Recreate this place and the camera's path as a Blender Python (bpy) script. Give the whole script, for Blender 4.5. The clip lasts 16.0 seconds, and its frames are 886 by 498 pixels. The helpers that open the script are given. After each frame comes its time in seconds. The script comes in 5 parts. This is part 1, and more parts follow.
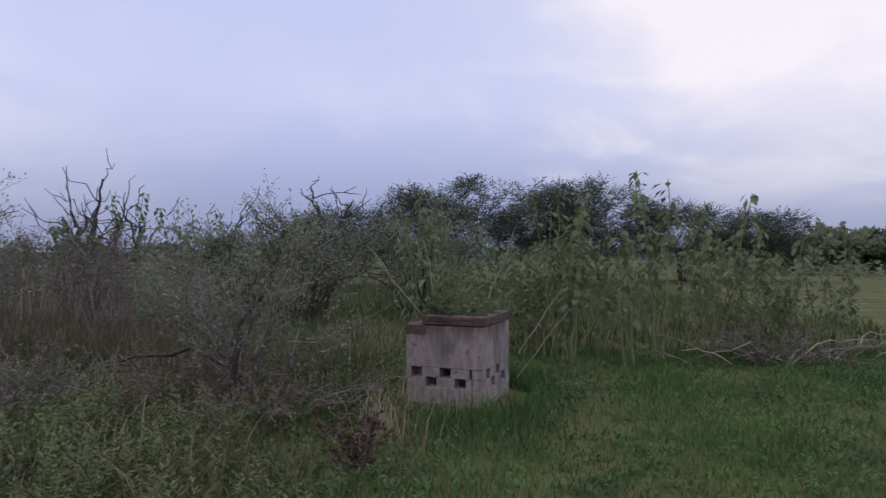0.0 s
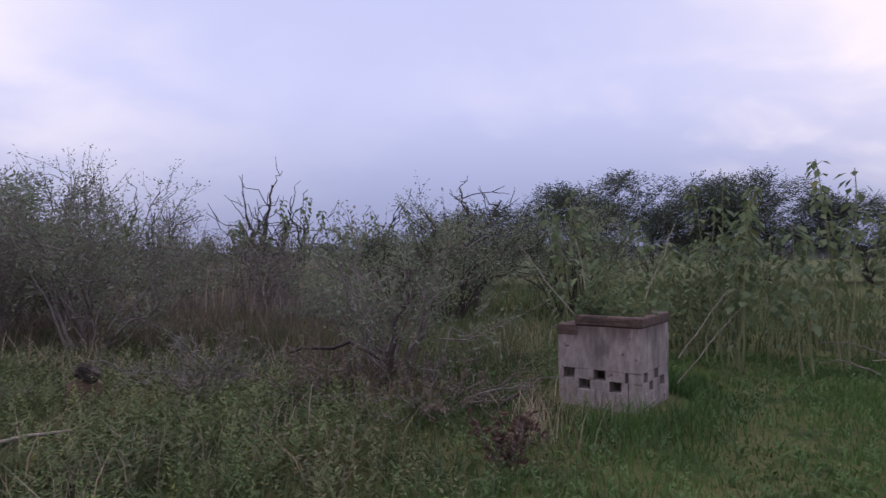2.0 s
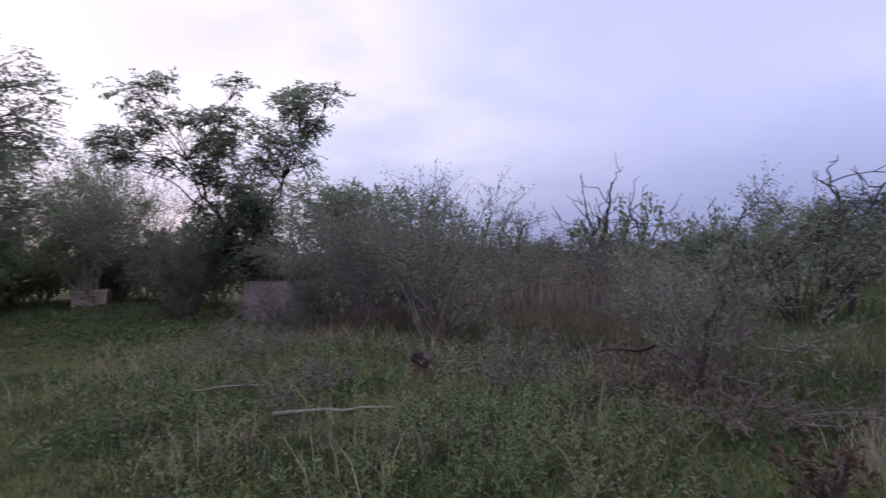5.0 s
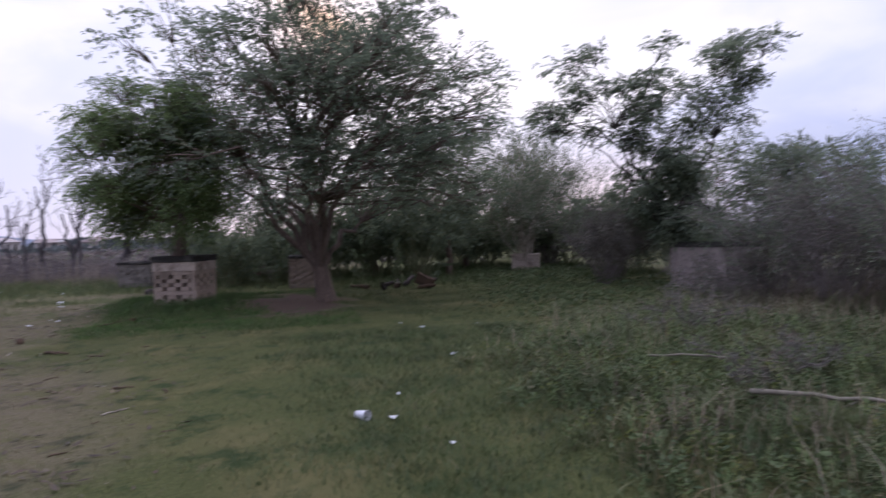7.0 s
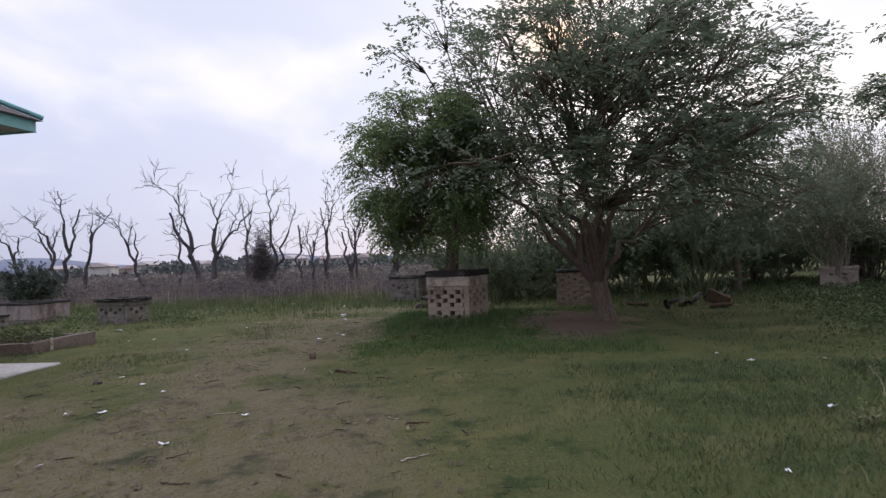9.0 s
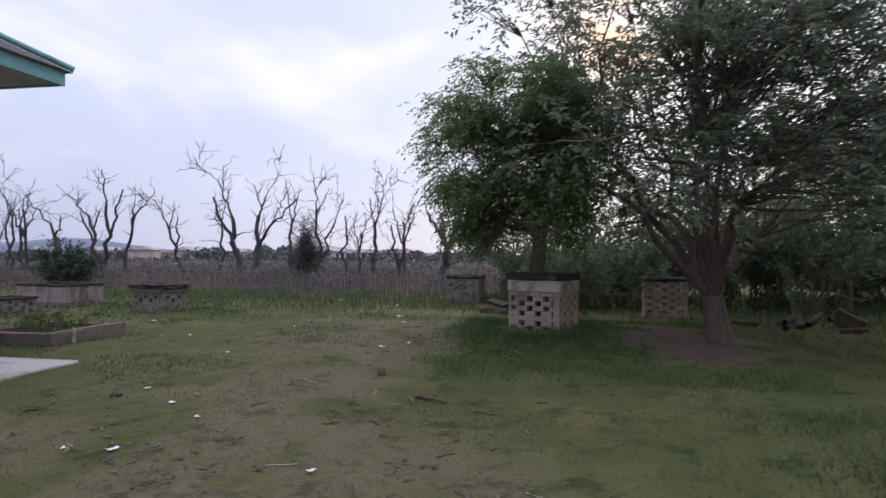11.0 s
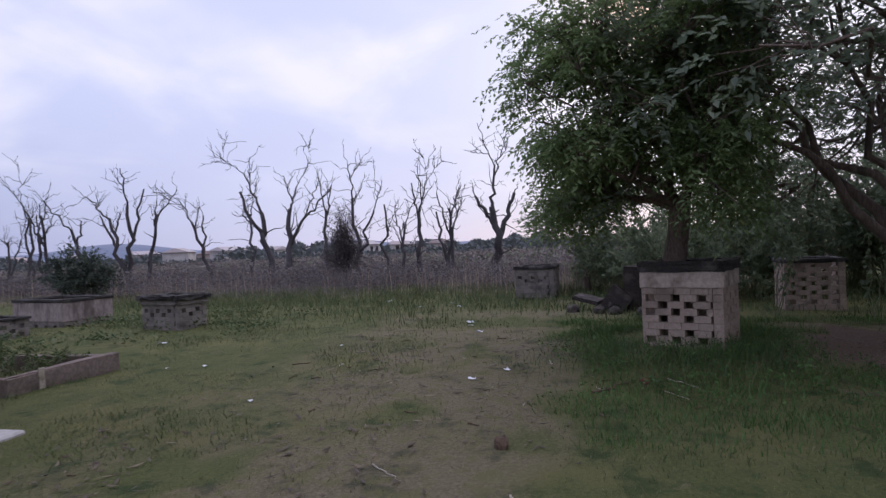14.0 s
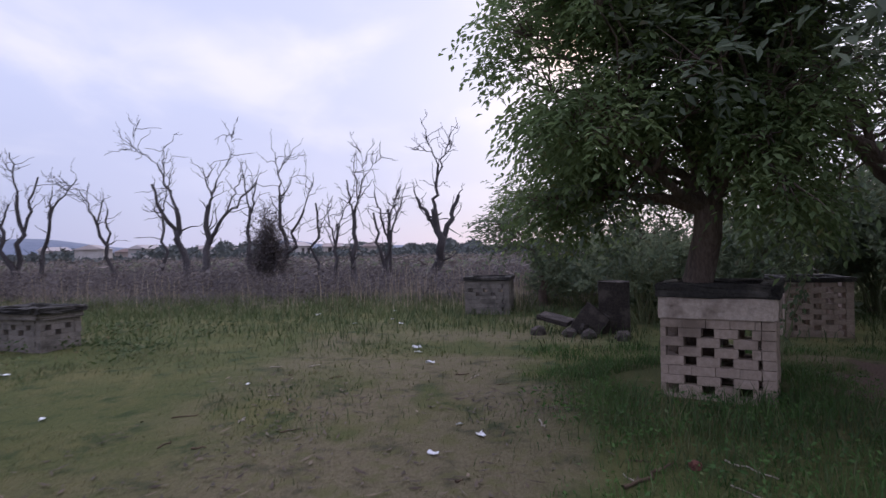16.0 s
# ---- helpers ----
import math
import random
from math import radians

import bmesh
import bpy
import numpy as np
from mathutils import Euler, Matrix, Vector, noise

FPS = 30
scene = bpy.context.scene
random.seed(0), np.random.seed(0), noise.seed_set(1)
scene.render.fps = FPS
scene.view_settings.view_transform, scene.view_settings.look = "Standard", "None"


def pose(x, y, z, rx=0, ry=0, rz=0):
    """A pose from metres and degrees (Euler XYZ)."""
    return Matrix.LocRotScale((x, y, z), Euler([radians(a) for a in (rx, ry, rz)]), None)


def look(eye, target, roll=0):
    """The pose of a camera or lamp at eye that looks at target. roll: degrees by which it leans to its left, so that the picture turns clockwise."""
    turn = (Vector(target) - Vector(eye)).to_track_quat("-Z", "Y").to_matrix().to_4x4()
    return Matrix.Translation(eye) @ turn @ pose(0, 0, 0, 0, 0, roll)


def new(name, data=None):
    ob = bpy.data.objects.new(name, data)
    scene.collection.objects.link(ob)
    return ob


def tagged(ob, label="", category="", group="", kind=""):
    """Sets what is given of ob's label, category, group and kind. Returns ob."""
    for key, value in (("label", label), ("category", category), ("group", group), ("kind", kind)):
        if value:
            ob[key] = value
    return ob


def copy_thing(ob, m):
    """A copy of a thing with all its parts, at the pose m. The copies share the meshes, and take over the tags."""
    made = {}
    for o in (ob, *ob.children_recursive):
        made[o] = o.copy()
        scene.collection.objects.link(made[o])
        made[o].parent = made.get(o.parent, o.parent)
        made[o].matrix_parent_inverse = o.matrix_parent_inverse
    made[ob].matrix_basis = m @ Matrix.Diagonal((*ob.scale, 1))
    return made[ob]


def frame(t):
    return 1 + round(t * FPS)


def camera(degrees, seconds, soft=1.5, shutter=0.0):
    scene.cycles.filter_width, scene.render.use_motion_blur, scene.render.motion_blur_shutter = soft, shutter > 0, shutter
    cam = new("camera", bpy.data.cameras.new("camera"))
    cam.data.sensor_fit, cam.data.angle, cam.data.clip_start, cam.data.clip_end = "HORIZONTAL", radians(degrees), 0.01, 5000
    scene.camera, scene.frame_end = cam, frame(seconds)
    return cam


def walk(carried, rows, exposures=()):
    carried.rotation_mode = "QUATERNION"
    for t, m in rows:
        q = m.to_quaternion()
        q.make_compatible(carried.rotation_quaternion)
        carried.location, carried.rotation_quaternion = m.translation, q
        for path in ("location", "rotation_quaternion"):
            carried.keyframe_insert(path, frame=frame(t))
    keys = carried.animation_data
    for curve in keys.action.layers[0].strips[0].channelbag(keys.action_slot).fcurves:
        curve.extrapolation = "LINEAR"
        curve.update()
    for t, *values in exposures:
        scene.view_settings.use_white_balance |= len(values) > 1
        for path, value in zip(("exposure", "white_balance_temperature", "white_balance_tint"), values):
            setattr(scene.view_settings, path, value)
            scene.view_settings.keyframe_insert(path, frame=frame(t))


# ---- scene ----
cam = camera(69.0, 16.0, soft=1.35, shutter=0.4)
PATH = [
    (0, (0.497, 2.446, 1.492), (0.59, 4.444, 1.498), -0.3),
    (0.5, (0.493, 2.459, 1.493), (0.469, 4.459, 1.494), -0.3),
    (1, (0.485, 2.478, 1.495), (0.346, 4.473, 1.499), -0.1),
    (1.5, (0.474, 2.491, 1.486), (0.212, 4.474, 1.501), -0.5),
    (2, (0.458, 2.492, 1.477), (0.1, 4.46, 1.486), -0.5),
    (2.5, (0.448, 2.487, 1.469), (-0.035, 4.427, 1.477), -0.7),
    (3, (0.542, 2.514, 1.472), (-0.097, 4.41, 1.47), -0.9),
    (5.3, (0.892, 2.754, 1.497), (-0.539, 4.152, 1.516), -0.5),
    (5.5, (0.885, 2.752, 1.5), (-0.612, 4.078, 1.52), 0.3),
    (6, (0.855, 2.702, 1.531), (-0.805, 3.816, 1.582), 0.2),
    (6.5, (0.601, 2.608, 1.475), (-1.244, 3.379, 1.517), -0.4),
    (7, (0.49, 2.491, 1.474), (-1.457, 2.947, 1.424), -1.7),
    (7.5, (0.308, 2.4, 1.491), (-1.691, 2.446, 1.432), -2.5),
    (8, (-0.079, 2.282, 1.486), (-2.06, 2.014, 1.517), -3.1),
    (8.2, (-0.23, 2.222, 1.465), (-2.202, 1.887, 1.487), -3.4),
    (10.3, (-2.261, 1.126, 1.492), (-4.253, 0.947, 1.509), -0.6),
    (10.5, (-2.401, 1.013, 1.5), (-4.384, 0.749, 1.539), -1.4),
    (11, (-2.813, 0.74, 1.455), (-4.774, 0.347, 1.473), 0.3),
    (11.5, (-3.282, 0.46, 1.463), (-5.217, -0.039, 1.369), 0.1),
    (12, (-3.724, 0.219, 1.479), (-5.621, -0.411, 1.414), 1.1),
    (12.5, (-4.222, -0.074, 1.475), (-6.143, -0.629, 1.492), 1.5),
    (13, (-4.714, -0.289, 1.467), (-6.608, -0.929, 1.439), -1.0),
    (13.5, (-5.196, -0.535, 1.482), (-7.113, -1.107, 1.507), -1.3),
    (14, (-5.736, -0.719, 1.478), (-7.675, -1.209, 1.463), -2.5),
    (14.5, (-6.299, -0.867, 1.485), (-8.25, -1.307, 1.451), -2.6),
    (15, (-6.75, -1.044, 1.531), (-8.712, -1.429, 1.49), -2.9),
    (15.5, (-7.301, -1.204, 1.514), (-9.264, -1.586, 1.471), -1.3),
    (16, (-7.901, -1.402, 1.524), (-9.88, -1.69, 1.515), -1.1),
]
walk(cam, [(t, look(eye, target, roll)) for t, eye, target, roll in PATH],
     [(0, 0.0, 6500, 9), (1.5, 0.05, 6550, 14), (3, 0.1, 6250, 17), (5.5, 0.12, 6100, 19), (6, 0.13, 5850, 20), (6.5, 0.18, 5850, 18), (7, 0.19, 6080, 13), (8, 0.13, 6650, 4), (10.5, 0.14, 6350, 3), (12, 0.08, 6200, 7), (13, -0.04, 6060, 9), (14.2, 0.02, 6060, 10), (15, 0.11, 6080, 11), (15.6, -0.01, 6050, 11), (16, 0.0, 6050, 11)])

# ---------------------------------------------------------------- sky and sun
def bearing(az, el):
    """A direction from a bearing (degrees to the left of +y) and a height (degrees)."""
    a, e = radians(az), radians(el)
    return Vector((-math.sin(a) * math.cos(e), math.cos(a) * math.cos(e), math.sin(e)))


SUN_AZ, SUN_EL = 84.0, 16.0
world = bpy.data.worlds.new("dusk_sky")
scene.world = world
world.use_nodes = True
wt = world.node_tree
wt.nodes.clear()


def wn(kind, **vals):
    n = wt.nodes.new(kind)
    for k, v in vals.items():
        n.inputs[k].default_value = v
    return n


def wmath(op, a, b=None, c=None, clamp=False):
    n = wt.nodes.new("ShaderNodeMath")
    n.operation, n.use_clamp = op, clamp
    for i, v in enumerate((a, b, c)):
        if v is None:
            continue
        if isinstance(v, (int, float)):
            n.inputs[i].default_value = v
        else:
            wt.links.new(v, n.inputs[i])
    return n.outputs[0]


def wmix(fac, a, b):
    n = wt.nodes.new("ShaderNodeMix")
    n.data_type = "RGBA"
    for sock, v in ((n.inputs[0], fac), (n.inputs[6], a), (n.inputs[7], b)):
        if isinstance(v, tuple):
            sock.default_value = (*v, 1)
        elif isinstance(v, (int, float)):
            sock.default_value = v
        else:
            wt.links.new(v, sock)
    return n.outputs[2]


tc = wt.nodes.new("ShaderNodeTexCoord")
sep = wt.nodes.new("ShaderNodeSeparateXYZ")
wt.links.new(tc.outputs["Generated"], sep.inputs[0])
up = wmath("MAXIMUM", sep.outputs[2], 0.0)
den = wmath("ADD", up, 0.27)
comb = wt.nodes.new("ShaderNodeCombineXYZ")
wt.links.new(wmath("DIVIDE", sep.outputs[0], den), comb.inputs[0])
wt.links.new(wmath("DIVIDE", sep.outputs[1], den), comb.inputs[1])


def wnoise(scale, detail, rough, offset):
    m = wt.nodes.new("ShaderNodeMapping")
    m.inputs["Location"].default_value = offset
    wt.links.new(comb.outputs[0], m.inputs[0])
    n = wn("ShaderNodeTexNoise", Scale=scale, Detail=detail, Roughness=rough, Distortion=0.4)
    wt.links.new(m.outputs[0], n.inputs["Vector"])
    return n.outputs[0]


def lobe(az, el, power):
    d = wt.nodes.new("ShaderNodeVectorMath")
    d.operation = "DOT_PRODUCT"
    wt.links.new(tc.outputs["Generated"], d.inputs[0])
    d.inputs[1].default_value = bearing(az, el)
    return wmath("POWER", wmath("MAXIMUM", d.outputs["Value"], 0.0), power)


def wramp(v, lo, hi):
    n = wt.nodes.new("ShaderNodeMapRange")
    n.interpolation_type = "SMOOTHSTEP"
    wt.links.new(v, n.inputs[0])
    n.inputs[1].default_value, n.inputs[2].default_value = lo, hi
    return n.outputs[0]


big, fine = wnoise(0.8, 4, 0.5, (3.1, 1.7, 0)), wnoise(2.2, 5, 0.5, (0.4, 5.2, 0))
low = wramp(up, 0.0, 0.26)
base = wmix(low, (0.27, 0.31, 0.53), (0.57, 0.61, 0.90))
calm = wmath("SUBTRACT", 1.0, wmath("MULTIPLY", lobe(18, 16, 12), 0.95))
bright = wmath("MULTIPLY", wramp(wmath("ADD", wmath("MULTIPLY", big, 0.6), wmath("MULTIPLY", fine, 0.4)), 0.43, 0.62), wmath("MULTIPLY", calm, 0.75))
pale = wmath("ADD", wmath("MULTIPLY", lobe(76, 16, 9), 0.85), wmath("MULTIPLY", lobe(-40, 26, 14), 1.1), clamp=True)
pale = wmath("ADD", pale, wmath("MULTIPLY", lobe(128, 26, 9), 0.3), clamp=True)
pale = wmath("MULTIPLY", pale, wmath("ADD", wmath("MULTIPLY", wramp(up, -0.02, 0.22), 0.75), 0.25))
pale = wmath("ADD", pale, wmath("MULTIPLY", bright, wramp(up, 0.02, 0.2)), clamp=True)
clouds = wmix(pale, base, (0.97, 0.90, 0.97))
spot = wmath("MULTIPLY", lobe(SUN_AZ + 2, SUN_EL + 2.6, 380), wramp(fine, 0.36, 0.58), clamp=True)
clouds = wmix(spot, clouds, (1.25, 0.78, 0.52))
# an overcast sky is about twice as bright overhead as low down
overhead = wmix(wramp(up, 0.36, 0.95), (1, 1, 1), (2.3, 2.25, 2.2))
blush = wmath("MULTIPLY", wmath("MULTIPLY", lobe(62, 4, 60), 0.55), wramp(up, 0.16, 0.05))
clouds = wmix(blush, clouds, (0.95, 0.74, 0.78))
clouds = wmix(wmath("MULTIPLY", wmath("MULTIPLY", lobe(112, 6, 7), 0.7), wramp(up, 0.30, 0.08)), clouds, (0.74, 0.71, 0.93))
sky = wt.nodes.new("ShaderNodeTexSky")
sky.sky_type, sky.sun_disc = "NISHITA", False
sky.sun_elevation, sky.sun_rotation = radians(SUN_EL), radians(-SUN_AZ)
bg_sky = wn("ShaderNodeBackground", Strength=0.08)
wt.links.new(sky.outputs[0], bg_sky.inputs[0])
tall = wt.nodes.new("ShaderNodeMix")
tall.data_type, tall.blend_type = "RGBA", "MULTIPLY"
tall.inputs[0].default_value = 1.0
wt.links.new(clouds, tall.inputs[6])
wt.links.new(overhead, tall.inputs[7])
bg_cloud = wn("ShaderNodeBackground", Strength=1.08)
wt.links.new(tall.outputs[2], bg_cloud.inputs[0])
mixs = wn("ShaderNodeMixShader", Fac=0.88)
wt.links.new(bg_sky.outputs[0], mixs.inputs[1])
wt.links.new(bg_cloud.outputs[0], mixs.inputs[2])
wout = wt.nodes.new("ShaderNodeOutputWorld")
wt.links.new(mixs.outputs[0], wout.inputs[0])

sun_data = bpy.data.lights.new("sun", "SUN")
sun_data.energy, sun_data.angle, sun_data.color = 0.5, radians(25), (1.0, 0.87, 0.76)
sun = new("sun", sun_data)
sun.matrix_world = look(bearing(SUN_AZ, SUN_EL) * 60, (0, 0, 0))


# ---------------------------------------------------------------- materials
def nodes_of(name):
    m = bpy.data.materials.new(name)
    m.use_nodes = True
    return m, m.node_tree, m.node_tree.nodes["Principled BSDF"]


def tex(nt, coord, scale, detail=4, rough=0.55, stretch=None):
    n = nt.nodes.new("ShaderNodeTexNoise")
    n.inputs["Scale"].default_value, n.inputs["Detail"].default_value, n.inputs["Roughness"].default_value = scale, detail, rough
    if stretch:
        m = nt.nodes.new("ShaderNodeMapping")
        m.inputs["Scale"].default_value = stretch
        nt.links.new(coord, m.inputs[0])
        coord = m.outputs[0]
    nt.links.new(coord, n.inputs["Vector"])
    return n.outputs[0]


def ramp(nt, v, lo, hi):
    n = nt.nodes.new("ShaderNodeMapRange")
    n.interpolation_type = "SMOOTHSTEP"
    nt.links.new(v, n.inputs[0])
    n.inputs[1].default_value, n.inputs[2].default_value = lo, hi
    return n.outputs[0]


def blend(nt, fac, a, b, mode="MIX"):
    n = nt.nodes.new("ShaderNodeMix")
    n.data_type, n.blend_type = "RGBA", mode
    for sock, v in ((n.inputs[0], fac), (n.inputs[6], a), (n.inputs[7], b)):
        if isinstance(v, tuple):
            sock.default_value = (*v, 1)
        elif isinstance(v, (int, float)):
            sock.default_value = v
        else:
            nt.links.new(v, sock)
    return n.outputs[2]


def bump(nt, p, height, strength, distance):
    b = nt.nodes.new("ShaderNodeBump")
    b.inputs["Strength"].default_value, b.inputs["Distance"].default_value = strength, distance
    nt.links.new(height, b.inputs["Height"])
    nt.links.new(b.outputs[0], p.inputs["Normal"])


def world_pos(nt):
    return nt.nodes.new("ShaderNodeNewGeometry").outputs["Position"]


def rough_mat(name, a, b, stain, scale=9.0, rough=0.9, depth=0.006, per_piece=0.0, stretch=None):
    """A rough solid: grain between a and b, larger stains, fine relief; per_piece varies each separate object."""
    m, nt, p = nodes_of(name)
    pos = world_pos(nt)
    grain, patch = tex(nt, pos, scale * 4, 5, 0.65, stretch), tex(nt, pos, scale * 0.45, 4, 0.6, stretch)
    col = blend(nt, ramp(nt, grain, 0.3, 0.72), a, b)
    col = blend(nt, ramp(nt, patch, 0.5, 0.72), col, stain)
    if per_piece:
        info = nt.nodes.new("ShaderNodeObjectInfo")
        f = nt.nodes.new("ShaderNodeMath")
        f.operation = "MULTIPLY"
        f.inputs[1].default_value = per_piece
        nt.links.new(info.outputs["Random"], f.inputs[0])
        col = blend(nt, f.outputs[0], col, stain)
    nt.links.new(col, p.inputs["Base Color"])
    p.inputs["Roughness"].default_value = rough
    bump(nt, p, grain, 0.8, depth)
    return m


def leaf_mat(name, a, b, dry, dry_share=0.12, through_light=0.22, gloss=0.25):
    """Leaves that differ one from the other, a share of them dry."""
    m, nt, p = nodes_of(name)
    geo = nt.nodes.new("ShaderNodeNewGeometry")
    rnd = geo.outputs["Random Per Island"]
    patch = tex(nt, geo.outputs["Position"], 0.9, 3)
    col = blend(nt, rnd, a, b)
    col = blend(nt, ramp(nt, patch, 0.35, 0.7), col, b)
    col = blend(nt, ramp(nt, rnd, 1.0 - dry_share, 1.02), col, dry)
    shade = blend(nt, ramp(nt, tex(nt, geo.outputs["Position"], 2.3, 4, 0.65), 0.36, 0.66), (0.76, 0.79, 0.79), (1.24, 1.22, 1.15))
    col = blend(nt, 1.0, col, shade, "MULTIPLY")
    nt.links.new(col, p.inputs["Base Color"])
    p.inputs["Roughness"].default_value = 0.62 if gloss < 0.4 else 0.48
    p.inputs["Specular IOR Level"].default_value = gloss
    tr = nt.nodes.new("ShaderNodeBsdfTranslucent")
    nt.links.new(col, tr.inputs[0])
    mx = nt.nodes.new("ShaderNodeMixShader")
    mx.inputs[0].default_value = through_light
    out = nt.nodes["Material Output"]
    nt.links.new(p.outputs[0], mx.inputs[1])
    nt.links.new(tr.outputs[0], mx.inputs[2])
    nt.links.new(mx.outputs[0], out.inputs[0])
    return m


def ground_mat():
    m, nt, p = nodes_of("grassy_ground")
    pos = world_pos(nt)
    att = nt.nodes.new("ShaderNodeAttribute")
    att.attribute_name = "worn"
    fine_n, mid, wide = tex(nt, pos, 38, 5, 0.7), tex(nt, pos, 5, 5, 0.65), tex(nt, pos, 0.7, 4, 0.6)
    green = blend(nt, ramp(nt, fine_n, 0.3, 0.7), (0.050, 0.058, 0.018), (0.094, 0.102, 0.035))
    spotty = tex(nt, pos, 0.55, 3, 0.5, (1, 1.7, 1))
    green = blend(nt, ramp(nt, wide, 0.45, 0.7), green, (0.118, 0.108, 0.043))
    soil = blend(nt, ramp(nt, fine_n, 0.3, 0.7), (0.100, 0.081, 0.046), (0.166, 0.140, 0.086))
    patchy = tex(nt, pos, 2.1, 5, 0.7)
    green = blend(nt, ramp(nt, patchy, 0.49, 0.68), green, (0.030, 0.046, 0.014))
    green = blend(nt, ramp(nt, mid, 0.58, 0.75), green, (0.13, 0.115, 0.058))
    soil = blend(nt, ramp(nt, patchy, 0.50, 0.68), soil, (0.055, 0.052, 0.030))
    soil = blend(nt, ramp(nt, mid, 0.45, 0.7), soil, (0.105, 0.100, 0.042))
    add = nt.nodes.new("ShaderNodeMath")
    add.operation = "ADD"
    half = nt.nodes.new("ShaderNodeMath")
    half.operation = "MULTIPLY_ADD"
    half.inputs[1].default_value, half.inputs[2].default_value = 0.9, -0.45
    nt.links.new(mid, half.inputs[0])
    nt.links.new(att.outputs["Fac"], add.inputs[0])
    nt.links.new(half.outputs[0], add.inputs[1])
    col = blend(nt, ramp(nt, add.outputs[0], 0.3, 0.75), green, soil)
    col = blend(nt, ramp(nt, spotty, 0.52, 0.64), col, green)
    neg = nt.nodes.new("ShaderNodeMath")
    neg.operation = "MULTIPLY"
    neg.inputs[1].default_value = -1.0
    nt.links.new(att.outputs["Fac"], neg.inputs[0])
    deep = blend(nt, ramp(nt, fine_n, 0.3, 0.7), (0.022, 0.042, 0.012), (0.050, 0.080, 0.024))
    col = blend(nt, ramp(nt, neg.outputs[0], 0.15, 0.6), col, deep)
    bare = blend(nt, ramp(nt, fine_n, 0.3, 0.7), (0.070, 0.045, 0.034), (0.15, 0.105, 0.082))
    col = blend(nt, ramp(nt, add.outputs[0], 1.15, 1.5), col, bare)
    nt.links.new(col, p.inputs["Base Color"])
    p.inputs["Roughness"].default_value = 0.95
    p.inputs["Specular IOR Level"].default_value = 0.15
    bump(nt, p, fine_n, 0.9, 0.025)
    return m


M_GROUND = ground_mat()
M_BRICK = rough_mat("weathered_cement_brick", (0.31, 0.235, 0.185), (0.43, 0.335, 0.27), (0.19, 0.142, 0.11), 7, 0.93, 0.005, 0.35)
# Darker copy of the brick: mossy, with shade also taken into the colour.
M_BRICK_DARK = rough_mat("shade_toned_mossy_brick", (0.17, 0.145, 0.125), (0.26, 0.225, 0.195), (0.085, 0.075, 0.062), 7, 0.94, 0.006, 0.5)
M_PLASTER = rough_mat("stained_lime_plaster", (0.38, 0.305, 0.25), (0.53, 0.43, 0.36), (0.19, 0.145, 0.115), 6, 0.92, 0.012)
M_PINK_PLASTER = rough_mat("old_cement_render", (0.20, 0.16, 0.145), (0.335, 0.275, 0.25), (0.095, 0.072, 0.064), 6, 0.92, 0.006, 0, (1, 1, 0.35))
def stained_render():
    """Cement render with brown run-off stains below its coping."""
    m = rough_mat("stained_cement_render", (0.200, 0.165, 0.150), (0.335, 0.280, 0.258), (0.090, 0.080, 0.072), 6, 0.92, 0.008, 0, (1, 1, 0.35))
    nt = m.node_tree
    p = nt.nodes["Principled BSDF"]
    old = p.inputs["Base Color"].links[0].from_socket
    pos = world_pos(nt)
    sep_z = nt.nodes.new("ShaderNodeSeparateXYZ")
    nt.links.new(pos, sep_z.inputs[0])
    streak = nt.nodes.new("ShaderNodeMath")
    streak.operation = "MULTIPLY_ADD"
    nt.links.new(tex(nt, pos, 9, 4, 0.6, (1, 1, 0.12)), streak.inputs[0])
    streak.inputs[1].default_value = 0.55
    nt.links.new(sep_z.outputs[2], streak.inputs[2])
    col = blend(nt, ramp(nt, streak.outputs[0], 0.93, 1.16), old, (0.100, 0.070, 0.062))
    nt.links.new(blend(nt, ramp(nt, tex(nt, pos, 22, 3, 0.6), 0.62, 0.72), col, (0.12, 0.095, 0.085)), p.inputs["Base Color"])
    return m


M_STAINED = stained_render()
M_CAP = rough_mat("blackened_coping", (0.018, 0.016, 0.014), (0.045, 0.039, 0.034), (0.10, 0.088, 0.078), 8, 0.96, 0.012)
M_BROWN_CAP = rough_mat("brown_mud_coping", (0.058, 0.036, 0.030), (0.105, 0.070, 0.056), (0.040, 0.028, 0.025), 8, 0.96, 0.01)
M_BARK = rough_mat("brown_bark", (0.10, 0.068, 0.052), (0.19, 0.14, 0.11), (0.06, 0.045, 0.036), 10, 0.95, 0.02, 0, (1, 1, 0.25))
M_DARK_BARK = rough_mat("dark_bark", (0.03, 0.024, 0.02), (0.07, 0.056, 0.046), (0.022, 0.018, 0.015), 12, 0.95, 0.015, 0, (1, 1, 0.3))
M_DEAD = rough_mat("dead_grey_wood", (0.036, 0.031, 0.033), (0.078, 0.067, 0.068), (0.04, 0.033, 0.034), 9, 0.93, 0.012, 0, (1, 1, 0.3))
M_PALE_WOOD = rough_mat("bleached_stick", (0.24, 0.205, 0.16), (0.40, 0.35, 0.28), (0.17, 0.14, 0.10), 14, 0.9, 0.004)
M_DRY_WOOD = rough_mat("weathered_stick", (0.13, 0.115, 0.085), (0.24, 0.21, 0.16), (0.10, 0.085, 0.06), 14, 0.9, 0.004)
M_TWIG = rough_mat("thorn_twig", (0.125, 0.105, 0.096), (0.225, 0.190, 0.172), (0.075, 0.06, 0.054), 16, 0.95, 0.003)
